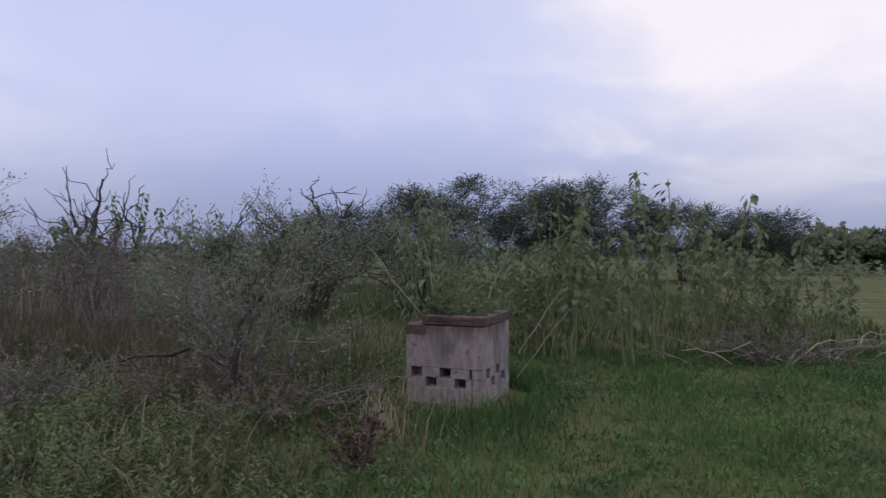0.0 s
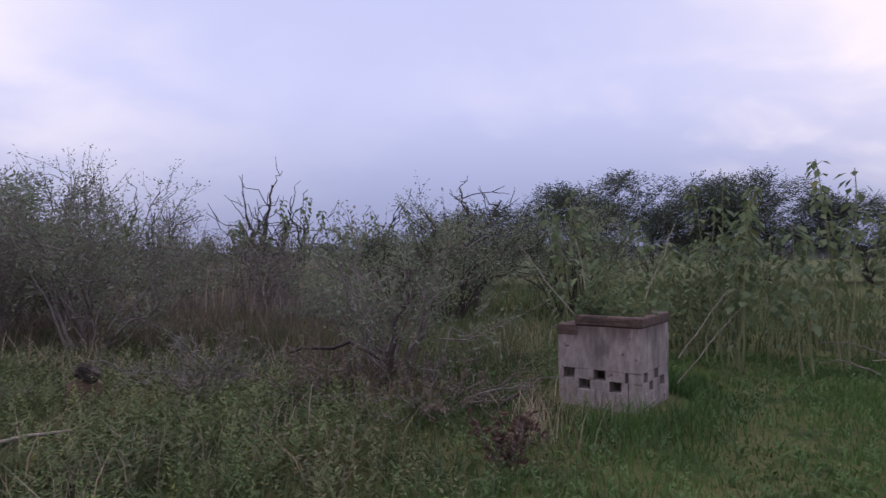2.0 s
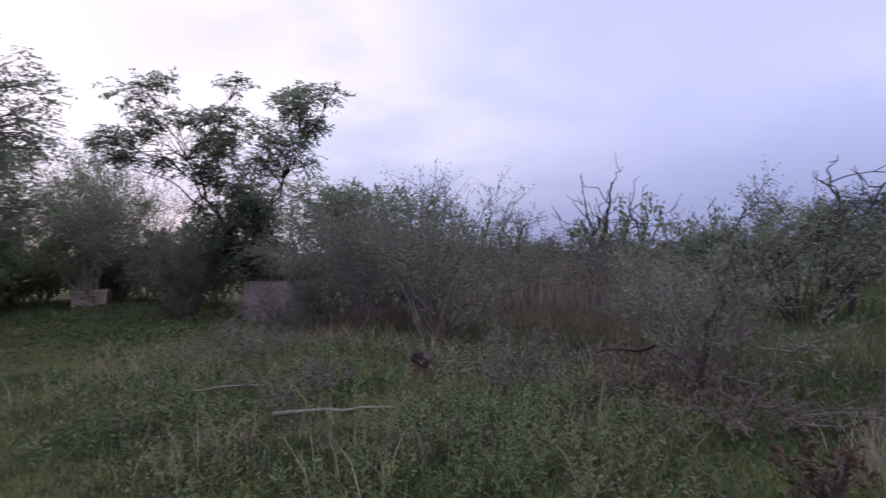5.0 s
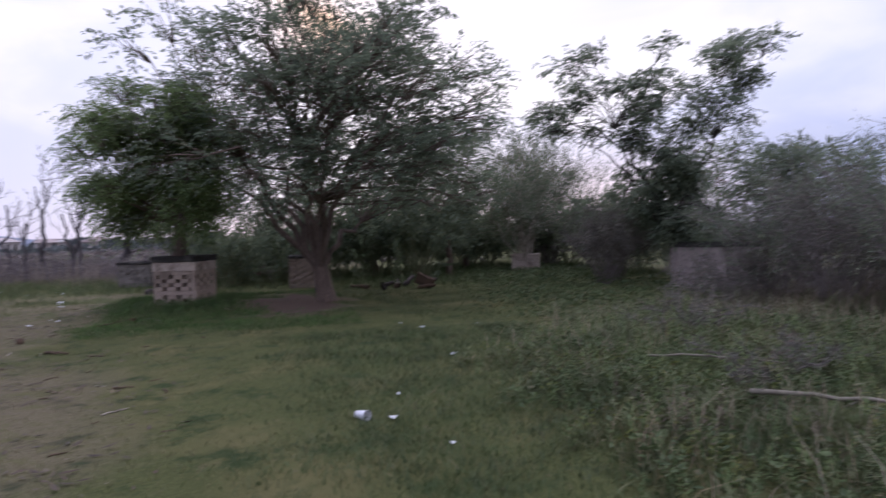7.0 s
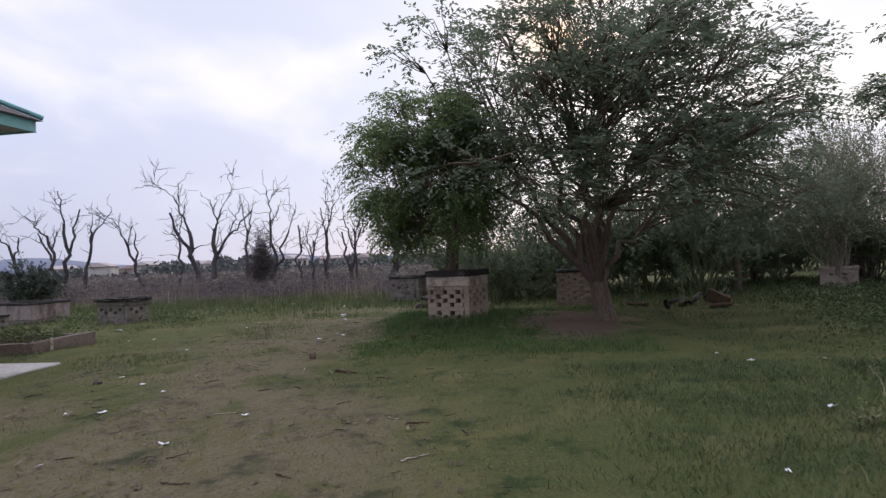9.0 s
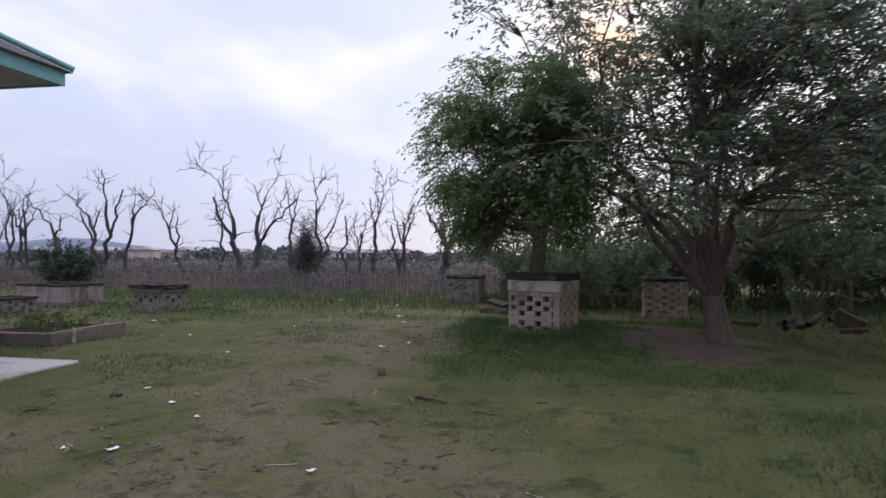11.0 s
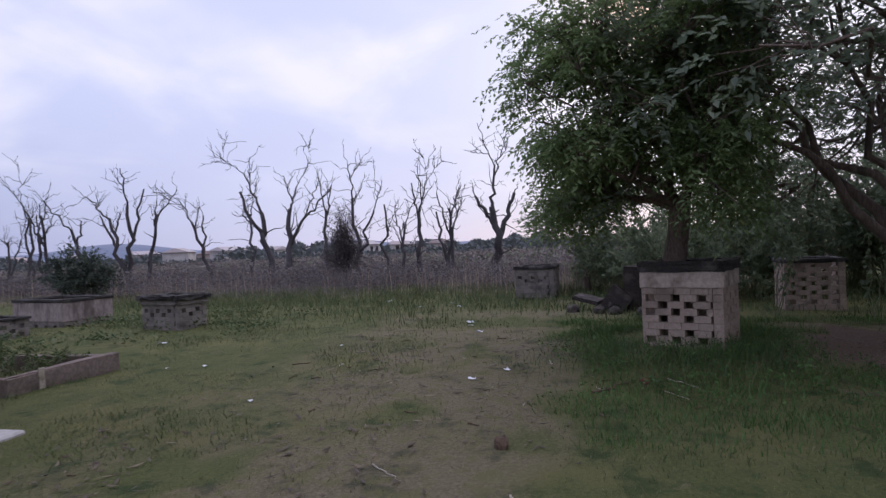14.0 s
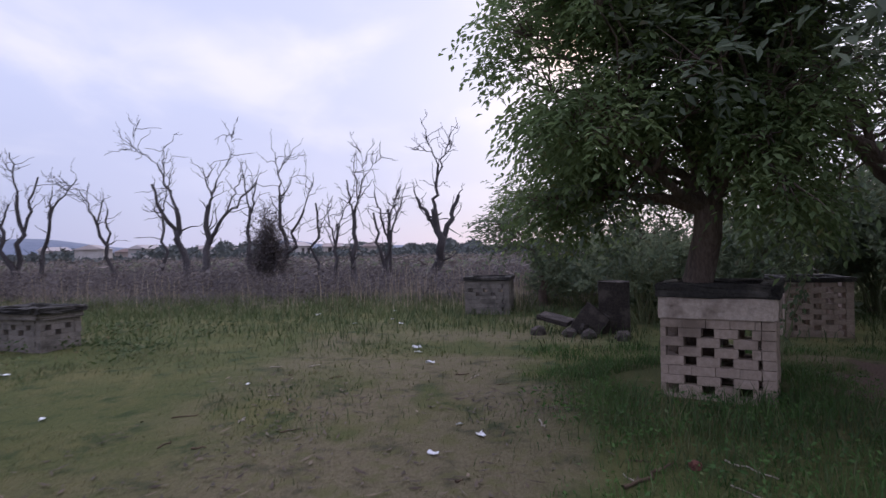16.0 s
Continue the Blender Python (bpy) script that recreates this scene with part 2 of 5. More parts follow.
M_STALK = rough_mat("green_stalk", (0.10, 0.12, 0.05), (0.19, 0.20, 0.10), (0.14, 0.115, 0.07), 12, 0.85, 0.003)
M_RUBBLE = rough_mat("dark_rubble", (0.026, 0.021, 0.018), (0.060, 0.046, 0.038), (0.10, 0.08, 0.068), 8, 0.98, 0.016)
M_RED = rough_mat("red_brick_piece", (0.10, 0.038, 0.028), (0.16, 0.060, 0.044), (0.07, 0.035, 0.026), 10, 0.95, 0.005)
M_CLOD = rough_mat("brown_clod", (0.075, 0.046, 0.028), (0.13, 0.085, 0.055), (0.05, 0.034, 0.022), 16, 0.98, 0.012)
M_WHITE_LITTER = rough_mat("white_litter", (0.62, 0.62, 0.64), (0.80, 0.80, 0.82), (0.50, 0.48, 0.46), 16, 0.6, 0.004)
M_CONCRETE = rough_mat("grey_concrete", (0.30, 0.28, 0.265), (0.42, 0.395, 0.375), (0.235, 0.205, 0.18), 4, 0.9, 0.005)
M_KERB = rough_mat("dirty_concrete_kerb", (0.10, 0.075, 0.062), (0.17, 0.13, 0.11), (0.07, 0.055, 0.046), 5, 0.94, 0.008)
M_WHITE_PAINT = rough_mat("off_white_wall_paint", (0.66, 0.65, 0.63), (0.74, 0.73, 0.71), (0.56, 0.53, 0.50), 3, 0.75, 0.002)
M_BLUE_PAINT = rough_mat("blue_wall_paint", (0.13, 0.24, 0.46), (0.17, 0.29, 0.52), (0.11, 0.19, 0.37), 4, 0.6, 0.002)
M_CREAM_PAINT = rough_mat("cream_wall_paint", (0.50, 0.44, 0.38), (0.60, 0.53, 0.46), (0.36, 0.30, 0.25), 4, 0.75, 0.003)
M_TEAL = rough_mat("teal_fascia_paint", (0.12, 0.30, 0.30), (0.17, 0.38, 0.38), (0.09, 0.20, 0.20), 5, 0.55, 0.003)
M_ROOF = rough_mat("weathered_roof_sheet", (0.14, 0.12, 0.115), (0.24, 0.21, 0.20), (0.10, 0.08, 0.075), 5, 0.7, 0.005)
M_SOFFIT = rough_mat("grey_soffit_board", (0.33, 0.33, 0.34), (0.42, 0.42, 0.43), (0.27, 0.26, 0.26), 3, 0.8, 0.002)
M_FAR_WALL = rough_mat("pale_town_wall", (0.40, 0.36, 0.35), (0.55, 0.52, 0.51), (0.32, 0.26, 0.24), 0.12, 0.9, 0.01, 0.5)
M_FAR_ROOF = rough_mat("far_roof", (0.20, 0.13, 0.11), (0.34, 0.24, 0.21), (0.45, 0.43, 0.43), 0.2, 0.9, 0.01, 0.6)
# Distance haze is mixed into this blue-grey hill colour.
M_HILL = rough_mat("haze_tinted_hill", (0.13, 0.15, 0.20), (0.16, 0.18, 0.24), (0.12, 0.14, 0.18), 0.02, 1.0, 0.1)
L_BIG = leaf_mat("dark_tree_leaf", (0.110, 0.140, 0.098), (0.175, 0.205, 0.140), (0.17, 0.15, 0.09), 0.06, 0.55, 0.35)
L_MANGO = leaf_mat("fresh_tree_leaf", (0.110, 0.160, 0.066), (0.180, 0.235, 0.098), (0.19, 0.17, 0.07), 0.06, 0.55, 0.35)
L_HEDGE = leaf_mat("dark_hedge_leaf", (0.108, 0.142, 0.090), (0.178, 0.208, 0.130), (0.14, 0.13, 0.08), 0.1, 0.58, 0.35)
L_THORN = leaf_mat("thorn_bush_leaf", (0.112, 0.145, 0.090), (0.180, 0.208, 0.136), (0.15, 0.12, 0.085), 0.18, 0.3)
L_GREYBUSH = leaf_mat("dry_grey_bush_leaf", (0.100, 0.100, 0.078), (0.155, 0.148, 0.118), (0.14, 0.105, 0.085), 0.4)
L_ACACIA = leaf_mat("acacia_leaf", (0.044, 0.058, 0.046), (0.074, 0.092, 0.070), (0.085, 0.078, 0.062), 0.1, 0.35)
L_WEED = leaf_mat("tall_weed_leaf", (0.074, 0.106, 0.052), (0.130, 0.168, 0.086), (0.20, 0.17, 0.06), 0.08, 0.4)
L_GRASS = leaf_mat("lush_grass_blade", (0.044, 0.070, 0.026), (0.086, 0.114, 0.046), (0.17, 0.145, 0.08), 0.18)
L_SHORT = leaf_mat("short_turf_blade", (0.082, 0.090, 0.036), (0.130, 0.135, 0.060), (0.18, 0.152, 0.088), 0.3)
L_HERB = leaf_mat("herb_leaf", (0.068, 0.086, 0.036), (0.116, 0.132, 0.058), (0.17, 0.145, 0.085), 0.22)
L_STRAW = leaf_mat("straw_turf_blade", (0.09, 0.085, 0.038), (0.15, 0.13, 0.066), (0.22, 0.18, 0.11), 0.3)
L_YELLOWGREEN = leaf_mat("bright_herb_leaf", (0.068, 0.108, 0.036), (0.122, 0.160, 0.060), (0.20, 0.18, 0.08), 0.15, 0.35)
L_LAWN = leaf_mat("fresh_lawn_blade", (0.034, 0.078, 0.018), (0.076, 0.138, 0.038), (0.14, 0.15, 0.07), 0.05)
L_BROWNLEAF = leaf_mat("withered_twig_leaf", (0.085, 0.066, 0.048), (0.14, 0.108, 0.080), (0.19, 0.15, 0.11), 0.2)
L_STALK = leaf_mat("pinkish_dry_stalk", (0.150, 0.122, 0.118), (0.220, 0.182, 0.172), (0.24, 0.20, 0.17), 0.2)
L_DRY = leaf_mat("dry_brown_grass", (0.112, 0.092, 0.092), (0.170, 0.143, 0.140), (0.25, 0.20, 0.17), 0.2)
M_SCRUB = leaf_mat("dark_brown_scrub_leaf", (0.080, 0.068, 0.072), (0.125, 0.106, 0.110), (0.12, 0.095, 0.08), 0.2)
L_PALE = leaf_mat("pale_dry_grass", (0.26, 0.21, 0.15), (0.36, 0.29, 0.21), (0.42, 0.36, 0.27), 0.2)
L_YELLOW = leaf_mat("yellow_green_weed_leaf", (0.10, 0.125, 0.030), (0.17, 0.19, 0.05), (0.22, 0.18, 0.06), 0.1, 0.3)


# ---------------------------------------------------------------- mesh tools
class Soup:
    """Collects vertices and faces for one mesh."""

    def __init__(self):
        self.v, self.f, self.n = [], [], 0

    def add(self, verts, faces):
        verts, faces = np.asarray(verts, float).reshape(-1, 3), np.asarray(faces, int)
        self.v.append(verts)
        self.f.append(faces + self.n)
        self.n += len(verts)

    def tube(self, pts, radii, sides=5):
        pts, radii = np.asarray(pts, float), np.asarray(radii, float)
        d = np.gradient(pts, axis=0)
        d /= np.linalg.norm(d, axis=1)[:, None] + 1e-9
        ref = np.array([0.31, 0.17, 0.93]) if abs(d[:, 2]).mean() < 0.8 else np.array([0.95, 0.2, 0.1])
        u = np.cross(d, ref)
        u /= np.linalg.norm(u, axis=1)[:, None] + 1e-9
        w = np.cross(d, u)
        a = np.linspace(0, 2 * np.pi, sides, endpoint=False)
        ring = pts[:, None] + radii[:, None, None] * (np.cos(a)[None, :, None] * u[:, None] + np.sin(a)[None, :, None] * w[:, None])
        k, j = np.meshgrid(np.arange(len(pts) - 1), np.arange(sides), indexing="ij")
        jn = (j + 1) % sides
        q = np.stack([k * sides + j, k * sides + jn, (k + 1) * sides + jn, (k + 1) * sides + j], -1).reshape(-1, 4)
        self.add(ring.reshape(-1, 3), q)

    def leaves(self, at, along, side, length, width, fold=0.25):
        """Folded leaves: a spine and two halves each, as one island."""
        at, along, side = (np.asarray(x, float) for x in (at, along, side))
        n = len(at)
        if n == 0:
            return
        along = along / (np.linalg.norm(along, axis=1)[:, None] + 1e-9)
        side = side - along * (side * along).sum(1)[:, None]
        side /= np.linalg.norm(side, axis=1)[:, None] + 1e-9
        up_v = np.cross(side, along)
        L, W = np.broadcast_to(length, n)[:, None], np.broadcast_to(width, n)[:, None]
        mid = at + along * L * 0.45
        v = np.stack([at, mid + side * W / 2 + up_v * W * fold, at + along * L, mid - side * W / 2 + up_v * W * fold], 1)
        b = np.arange(n)[:, None] * 4
        f = np.concatenate([b + [0, 1, 2], b + [0, 2, 3]], 0)
        self.add(v.reshape(-1, 3), np.concatenate([f, f[:, :1]], 1))

    def blades(self, at, lean, height, width, turn):
        """Bent grass blades of two stages each."""
        n = len(at)
        s = np.stack([np.cos(turn), np.sin(turn), np.zeros(n)], 1) * np.asarray(width)[:, None] / 2
        h = np.asarray(height)[:, None]
        z = np.array([0, 0, 1.0])
        p1 = at + z * h * 0.55 + lean * h * 0.25
        p2 = at + z * h * 0.95 + lean * h * 0.85
        v = np.stack([at - s, at + s, p1 + s * 0.75, p1 - s * 0.75, p2], 1)
        b = np.arange(n)[:, None] * 5
        self.add(v.reshape(-1, 3), np.concatenate([b + [0, 1, 2, 3], b + [3, 2, 4, 4]], 0))

    def mesh(self, name, material, smooth=False):
        me = bpy.data.meshes.new(name)
        if self.v:
            v, f = np.concatenate(self.v), np.concatenate(self.f)
            tri = (f[:, 3] == f[:, 0]) | (f[:, 3] == f[:, 2])
            loops = np.concatenate([f[tri][:, :3].ravel(), f[~tri].ravel()])
            starts = np.concatenate([np.arange(tri.sum()) * 3, tri.sum() * 3 + np.arange((~tri).sum()) * 4])
            me.vertices.add(len(v))
            me.vertices.foreach_set("co", v.ravel())
            me.loops.add(len(loops))
            me.loops.foreach_set("vertex_index", loops)
            me.polygons.add(len(f))
            me.polygons.foreach_set("loop_start", starts)
            if smooth:
                me.polygons.foreach_set("use_smooth", np.ones(len(f), bool))
            me.update(calc_edges=True)
        me.materials.append(material)
        return me


def thing(name, label, category, group="", at=(0, 0, 0), turn=0.0, kind=""):
    ob = new(name)
    ob.empty_display_size = 0.2
    ob.matrix_basis = pose(*at, 0, 0, turn)
    return tagged(ob, label, category, group, kind)


def part_mesh(name, me, parent, label="", kind=""):
    ob = new(name, me)
    ob.parent = parent
    return tagged(ob, label, kind=kind)


def part(name, bm, material, parent, label=""):
    me = bpy.data.meshes.new(name)
    bm.to_mesh(me)
    bm.free()
    me.materials.append(material)
    return part_mesh(name, me, parent, label)


def block(lo, hi, bevel=0.008, jitter=0.0, rng=None, cuts=0):
    """A bevelled block, uneven if jitter is given."""
    bm = bmesh.new()
    bmesh.ops.create_cube(bm, size=1)
    lo, hi = Vector(lo), Vector(hi)
    for v in bm.verts:
        v.co = Vector(((lo[k] + hi[k]) / 2 + v.co[k] * (hi[k] - lo[k]) for k in range(3)))
    if bevel:
        bmesh.ops.bevel(bm, geom=bm.edges[:], offset=bevel, segments=1, affect="EDGES")
    if cuts:
        bmesh.ops.subdivide_edges(bm, edges=bm.edges[:], cuts=cuts, use_grid_fill=True)
    if jitter:
        for v in bm.verts:
            v.co += Vector(rng.uniform(-jitter, jitter, 3))
    return bm


def solid(name, bm, material, label, category, group="", kind=""):
    me = bpy.data.meshes.new(name)
    bm.to_mesh(me)
    bm.free()
    me.materials.append(material)
    return tagged(new(name, me), label, category, group, kind)


def smooth(a, b, x):
    t = np.clip((np.asarray(x, float) - a) / (b - a), 0, 1)
    return t * t * (3 - 2 * t)


WAVES = np.random.default_rng(4).uniform(-1, 1, (9, 3))


def waves(x, y, size):
    """A soft uneven field between about -1 and 1, whose bumps are about size metres wide."""
    s = 0.0
    for a, b, c in WAVES:
        s = s + np.sin((a * x + b * y) * 5.0 / size + c * 9)
    return s / 4.5


def gz(x, y):
    """The height of the ground."""
    x, y = np.asarray(x, float), np.asarray(y, float)
    z = 0.16 * smooth(3.6, 6.0, y) * smooth(-9.0, -5.5, x) + 0.10 * smooth(6, 8, y) * smooth(-9, -6, x) * smooth(-1, -4, x)
    z = z + 0.025 * waves(x, y, 2.6) + 0.012 * waves(x + 3, y - 7, 0.8)
    z = z + 0.13 * smooth(2.6, 0.9, np.hypot(x + 14.3, y - 0.2))
    far = np.hypot(x + 8, y - 2)
    return z * smooth(60, 30, far) - 0.4 * smooth(30, 70, far)


def worn(x, y):
    """How far the turf is worn to soil: below 0 deeper green, 0 grass, 1 thin turf on soil, above that bare soil."""
    path = smooth(3.2, 0.6, np.abs(y + 0.35 * smooth(-3, -14, x) * 6 + 0.2 - 0.5 * np.sin(x * 0.4))) * smooth(-24, -14, x)
    lawn = 0.55 * smooth(4.2, 1.8, np.abs(y + 2.4)) * smooth(-26, -18, x) * smooth(2, -2, x)
    bare = 2.0 * smooth(1.35, 0.6, np.hypot((x + 14.1) / 2.3, (y - 2.5) / 1.15) + 0.28 * waves(x, y, 0.8) + 0.16 * waves(x + 3, y, 0.35))
    dry = 0.8 * smooth(-21, -25, x) * smooth(9, 4, y)
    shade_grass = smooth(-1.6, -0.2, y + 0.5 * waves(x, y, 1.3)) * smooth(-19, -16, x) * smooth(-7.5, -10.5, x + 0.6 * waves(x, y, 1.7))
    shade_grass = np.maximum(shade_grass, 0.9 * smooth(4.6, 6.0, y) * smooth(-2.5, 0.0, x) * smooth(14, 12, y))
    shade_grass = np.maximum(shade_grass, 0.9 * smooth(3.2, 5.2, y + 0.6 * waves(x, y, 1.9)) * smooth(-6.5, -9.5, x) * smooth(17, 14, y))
    # lawn by the bank: lush green, plus shade put into the ground colour
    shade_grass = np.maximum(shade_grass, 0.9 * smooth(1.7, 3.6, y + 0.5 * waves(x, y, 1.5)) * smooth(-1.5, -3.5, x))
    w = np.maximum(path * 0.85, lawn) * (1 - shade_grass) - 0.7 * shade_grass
    return np.maximum(bare, np.maximum(w, dry) * (1 - np.clip(bare, 0, 1))) + 0.18 * waves(x, y, 1.6)


# ---------------------------------------------------------------- ground
def build_ground():
    def axis(lo, hi, step):
        inner = np.arange(lo, hi + step / 2, step)
        grow = np.cumsum(step * 1.32 ** np.arange(1, 30))
        return np.concatenate([lo - grow[::-1], inner, hi + grow])
    gx, gy = axis(-32, 9, 0.22), axis(-18, 24, 0.22)
    X, Y = np.meshgrid(gx, gy, indexing="ij")
    Z = gz(X, Y)
    nx, ny = X.shape
    i, j = np.meshgrid(np.arange(nx - 1), np.arange(ny - 1), indexing="ij")
    q = np.stack([i * ny + j, (i + 1) * ny + j, (i + 1) * ny + j + 1, i * ny + j + 1], -1).reshape(-1, 4)
    s = Soup()
    s.add(np.stack([X, Y, Z], -1).reshape(-1, 3), q)
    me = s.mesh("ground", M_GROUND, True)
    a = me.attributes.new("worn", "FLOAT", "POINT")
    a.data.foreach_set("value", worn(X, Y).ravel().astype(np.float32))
    tagged(new("ground", me), "uneven grassy ground with worn soil patches", "ground", kind="structure")


build_ground()


# ---------------------------------------------------------------- brick tree guards
def brick_mesh(name, size, material, seed):
    rng = np.random.default_rng(seed)
    l, d, h = size
    bm = block((-l / 2, -d / 2, -h / 2), (l / 2, d / 2, h / 2), 0.003, 0.0015, rng)
    me = bpy.data.meshes.new(name)
    bm.to_mesh(me)
    bm.free()
    me.materials.append(material)
    return me


def tree_guard(label, corner, turn, width, depth, top, rows, brick_mat, cap_mat, cap=0.09, band=0.13, band_mat=None, seed=1, step=0.083, cap_left=0.0, group="brick tree guards", low_side=False, joint=0.003, unit_len=0.234, starts=(-0.156, 0.018), proud=0.012, rough_cap=0.010):
    """An open box of laid bricks around a plant. corner: its front left foot; rows from the top down: 's' solid course, 'a' or 'b' courses with gaps."""
    rng = np.random.default_rng(seed)
    g = thing("tree_guard", label, "tree guard", group, corner, turn)
    thick, base_z = 0.11, -0.12
    full = [brick_mesh("brick", (unit_len, thick, step - joint), brick_mat, seed * 10 + k) for k in range(4)]
    half = [brick_mesh("brick", (unit_len / 2, thick, step - joint), brick_mat, seed * 10 + 5 + k) for k in range(3)]
    sides = (((0, 0), 0, width), ((width, 0), 90, depth), ((width, depth), 180, width), ((0, depth), 270, depth))
    z = top - cap - band
    level = 0
    while z > base_z:
        row = rows[level] if level < len(rows) else "s"
        for (sx, sy), ang, run in sides:
            ca, sa = math.cos(radians(ang)), math.sin(radians(ang))
            gap = 0.0 if row == "s" else 0.102
            pitch = unit_len + 0.003 + gap
            u = {"s": -0.12 * (level % 2), "a": starts[0], "b": starts[1]}[row]
            while u < run:
                a, b = (0.004 if u < 0.03 else u), min(u + unit_len, run - thick - 0.006)
                if b - a > 0.04:
                    big_one = b - a > unit_len * 0.72
                    me = (full if big_one else half)[int(rng.integers(0, 3))]
                    scale_x = (b - a) / (unit_len if big_one else unit_len / 2)
                    mid, off = (a + b) / 2, thick / 2 + rng.uniform(-0.25, 0.25) * proud
                    ob = new("brick", me)
                    ob.parent = g
                    ob.matrix_basis = pose(sx + ca * mid - sa * off, sy + sa * mid + ca * off, z - step / 2, 0, 0, ang + rng.uniform(-50, 50) * proud) @ Matrix.Diagonal((scale_x, 1, 1, 1))
                u += pitch
        z -= step
        level += 1
    zb = top - cap - band
    for (sx, sy), ang, run in sides:
        m = pose(sx, sy, 0, 0, 0, ang)
        lo = 0.0
        if band:
            bm = block((lo - proud * 0.5, -proud, zb), (run - proud, thick + 0.006, top - cap), 0.006, proud * 0.33, rng, 2)
            bm.transform(m)
            part("band", bm, band_mat or brick_mat, g, "pale plaster band")
        if low_side and ang in (0, 270):
            bm = block((-0.004, -0.005, top - 2 * cap), (cap_left + 0.02 if ang == 0 else run - 0.02, thick + 0.005, top - cap + 0.003), 0.006, 0.003, rng, 2)
            bm.transform(m)
            part("coping", bm, cap_mat, g, "stained brown coping, one course lower")
            if ang == 270:
                continue
        cut = cap_left if ang == 0 else 0.0
        run = run - cap_left if ang == 180 else run
        bm = block((lo - rough_cap * 2 + cut, -rough_cap * 3, top - cap + 0.004), (run - rough_cap * 3 - 0.002, thick + rough_cap * 2, top), 0.010, rough_cap, rng, 3)
        bm.transform(m)
        part("coping", bm, cap_mat, g, "blackened uneven coping")
    return g


# nearest to the way: pale guard around the fresh green tree
tree_guard("pale cement-brick tree guard with honeycomb gaps and blackened coping", (-13.87, -0.33, 0.0), 69, 0.93, 0.88, 1.15,
           "sababsba", M_BRICK, M_CAP, 0.115, 0.185, M_PLASTER, 3, unit_len=0.19, starts=(-0.14, 0.01), proud=0.016, rough_cap=0.012)
tree_guard("grey brick tree guard with honeycomb gaps behind the big tree", (-18.55, 2.38, 0.0), 86, 0.98, 1.0, 0.93, "ababababa", M_BRICK, M_CAP, 0.07, 0.0, None, 5)
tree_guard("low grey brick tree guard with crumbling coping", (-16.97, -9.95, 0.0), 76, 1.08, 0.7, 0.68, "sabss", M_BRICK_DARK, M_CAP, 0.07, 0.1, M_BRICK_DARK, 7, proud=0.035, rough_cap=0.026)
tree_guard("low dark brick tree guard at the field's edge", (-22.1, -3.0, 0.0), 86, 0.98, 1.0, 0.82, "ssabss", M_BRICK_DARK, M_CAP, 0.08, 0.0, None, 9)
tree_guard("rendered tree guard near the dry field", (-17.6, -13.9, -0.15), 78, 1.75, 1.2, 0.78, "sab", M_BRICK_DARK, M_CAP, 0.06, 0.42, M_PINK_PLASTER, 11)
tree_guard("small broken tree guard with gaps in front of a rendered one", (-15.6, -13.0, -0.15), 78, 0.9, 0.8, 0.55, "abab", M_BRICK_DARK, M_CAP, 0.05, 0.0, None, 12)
tree_guard("long low rendered tree guard half hidden by shrubs", (-13.1, 11.2, 0.13), 40, 1.9, 1.0, 0.95, "ss", M_PINK_PLASTER, M_CAP, 0.11, 0.60, M_PINK_PLASTER, 13)
tree_guard("small pale tree guard with three gaps, around a white-barked bush", (-21.6, 10.2, 0.10), 66, 0.98, 0.72, 0.52, "bs", M_PLASTER, M_PLASTER, 0.08, 0.1, M_PLASTER, 15)
A_AT, A_TURN = (0.43, 8.24, 0.08), -25.7
tree_guard("square cement-rendered tree guard with brown coping and small gaps", A_AT, A_TURN, 0.74, 0.72, 0.84,
           "abss", M_STAINED, M_BROWN_CAP, 0.085, 0.37, M_STAINED, 17, 0.085, 0.17, low_side=True, joint=0.001, unit_len=0.17, starts=(-0.12, 0.02), proud=0.002, rough_cap=0.003)


# ---------------------------------------------------------------- plants
def unit(v):
    return v / (np.linalg.norm(v, axis=-1, keepdims=True) + 1e-9)


def limb_path(a, b, rng, n=7, wob=0.08, sag=0.0):
    """A crooked line from a to b."""
    a, b = np.asarray(a, float), np.asarray(b, float)
    t = np.linspace(0, 1, n)[:, None]
    L = np.linalg.norm(b - a)
    p = a + (b - a) * t + rng.normal(0, wob * L, (n, 3)) * np.sin(t * np.pi) * 0.6
    p[:, 2] += sag * L * np.sin(t[:, 0] * np.pi)
    return p


def spray(s, tips, dirs, rng, per, length, width, reach, droop=0.5):
    """Leaves in sprays at twig ends: each spray holds leaflets along a short stem that droops."""
    n = len(tips)
    if n == 0:
        return
    k = np.tile(np.arange(per), n)
    at, d = np.repeat(tips, per, 0), np.repeat(unit(dirs), per, 0)
    t = (k + rng.uniform(0.2, 0.8, n * per)) / per
    side = unit(np.cross(d, np.array([0.05, 0.08, 1.0])) + rng.normal(0, 0.15, (n * per, 3)))
    side = side * np.where(k % 2 == 0, 1, -1)[:, None]
    p = at + d * (t * reach)[:, None]
    p[:, 2] -= droop * reach * t ** 2
    along = side * 0.8 + d * 0.5 + rng.normal(0, 0.22, (n * per, 3))
    along[:, 2] -= droop * 0.6
    s.leaves(p, along, np.cross(along, np.array([0, 0, 1.0]) + rng.normal(0, 0.35, (n * per, 3))), rng.uniform(0.7, 1.25, n * per) * length, rng.uniform(0.7, 1.2, n * per) * width)


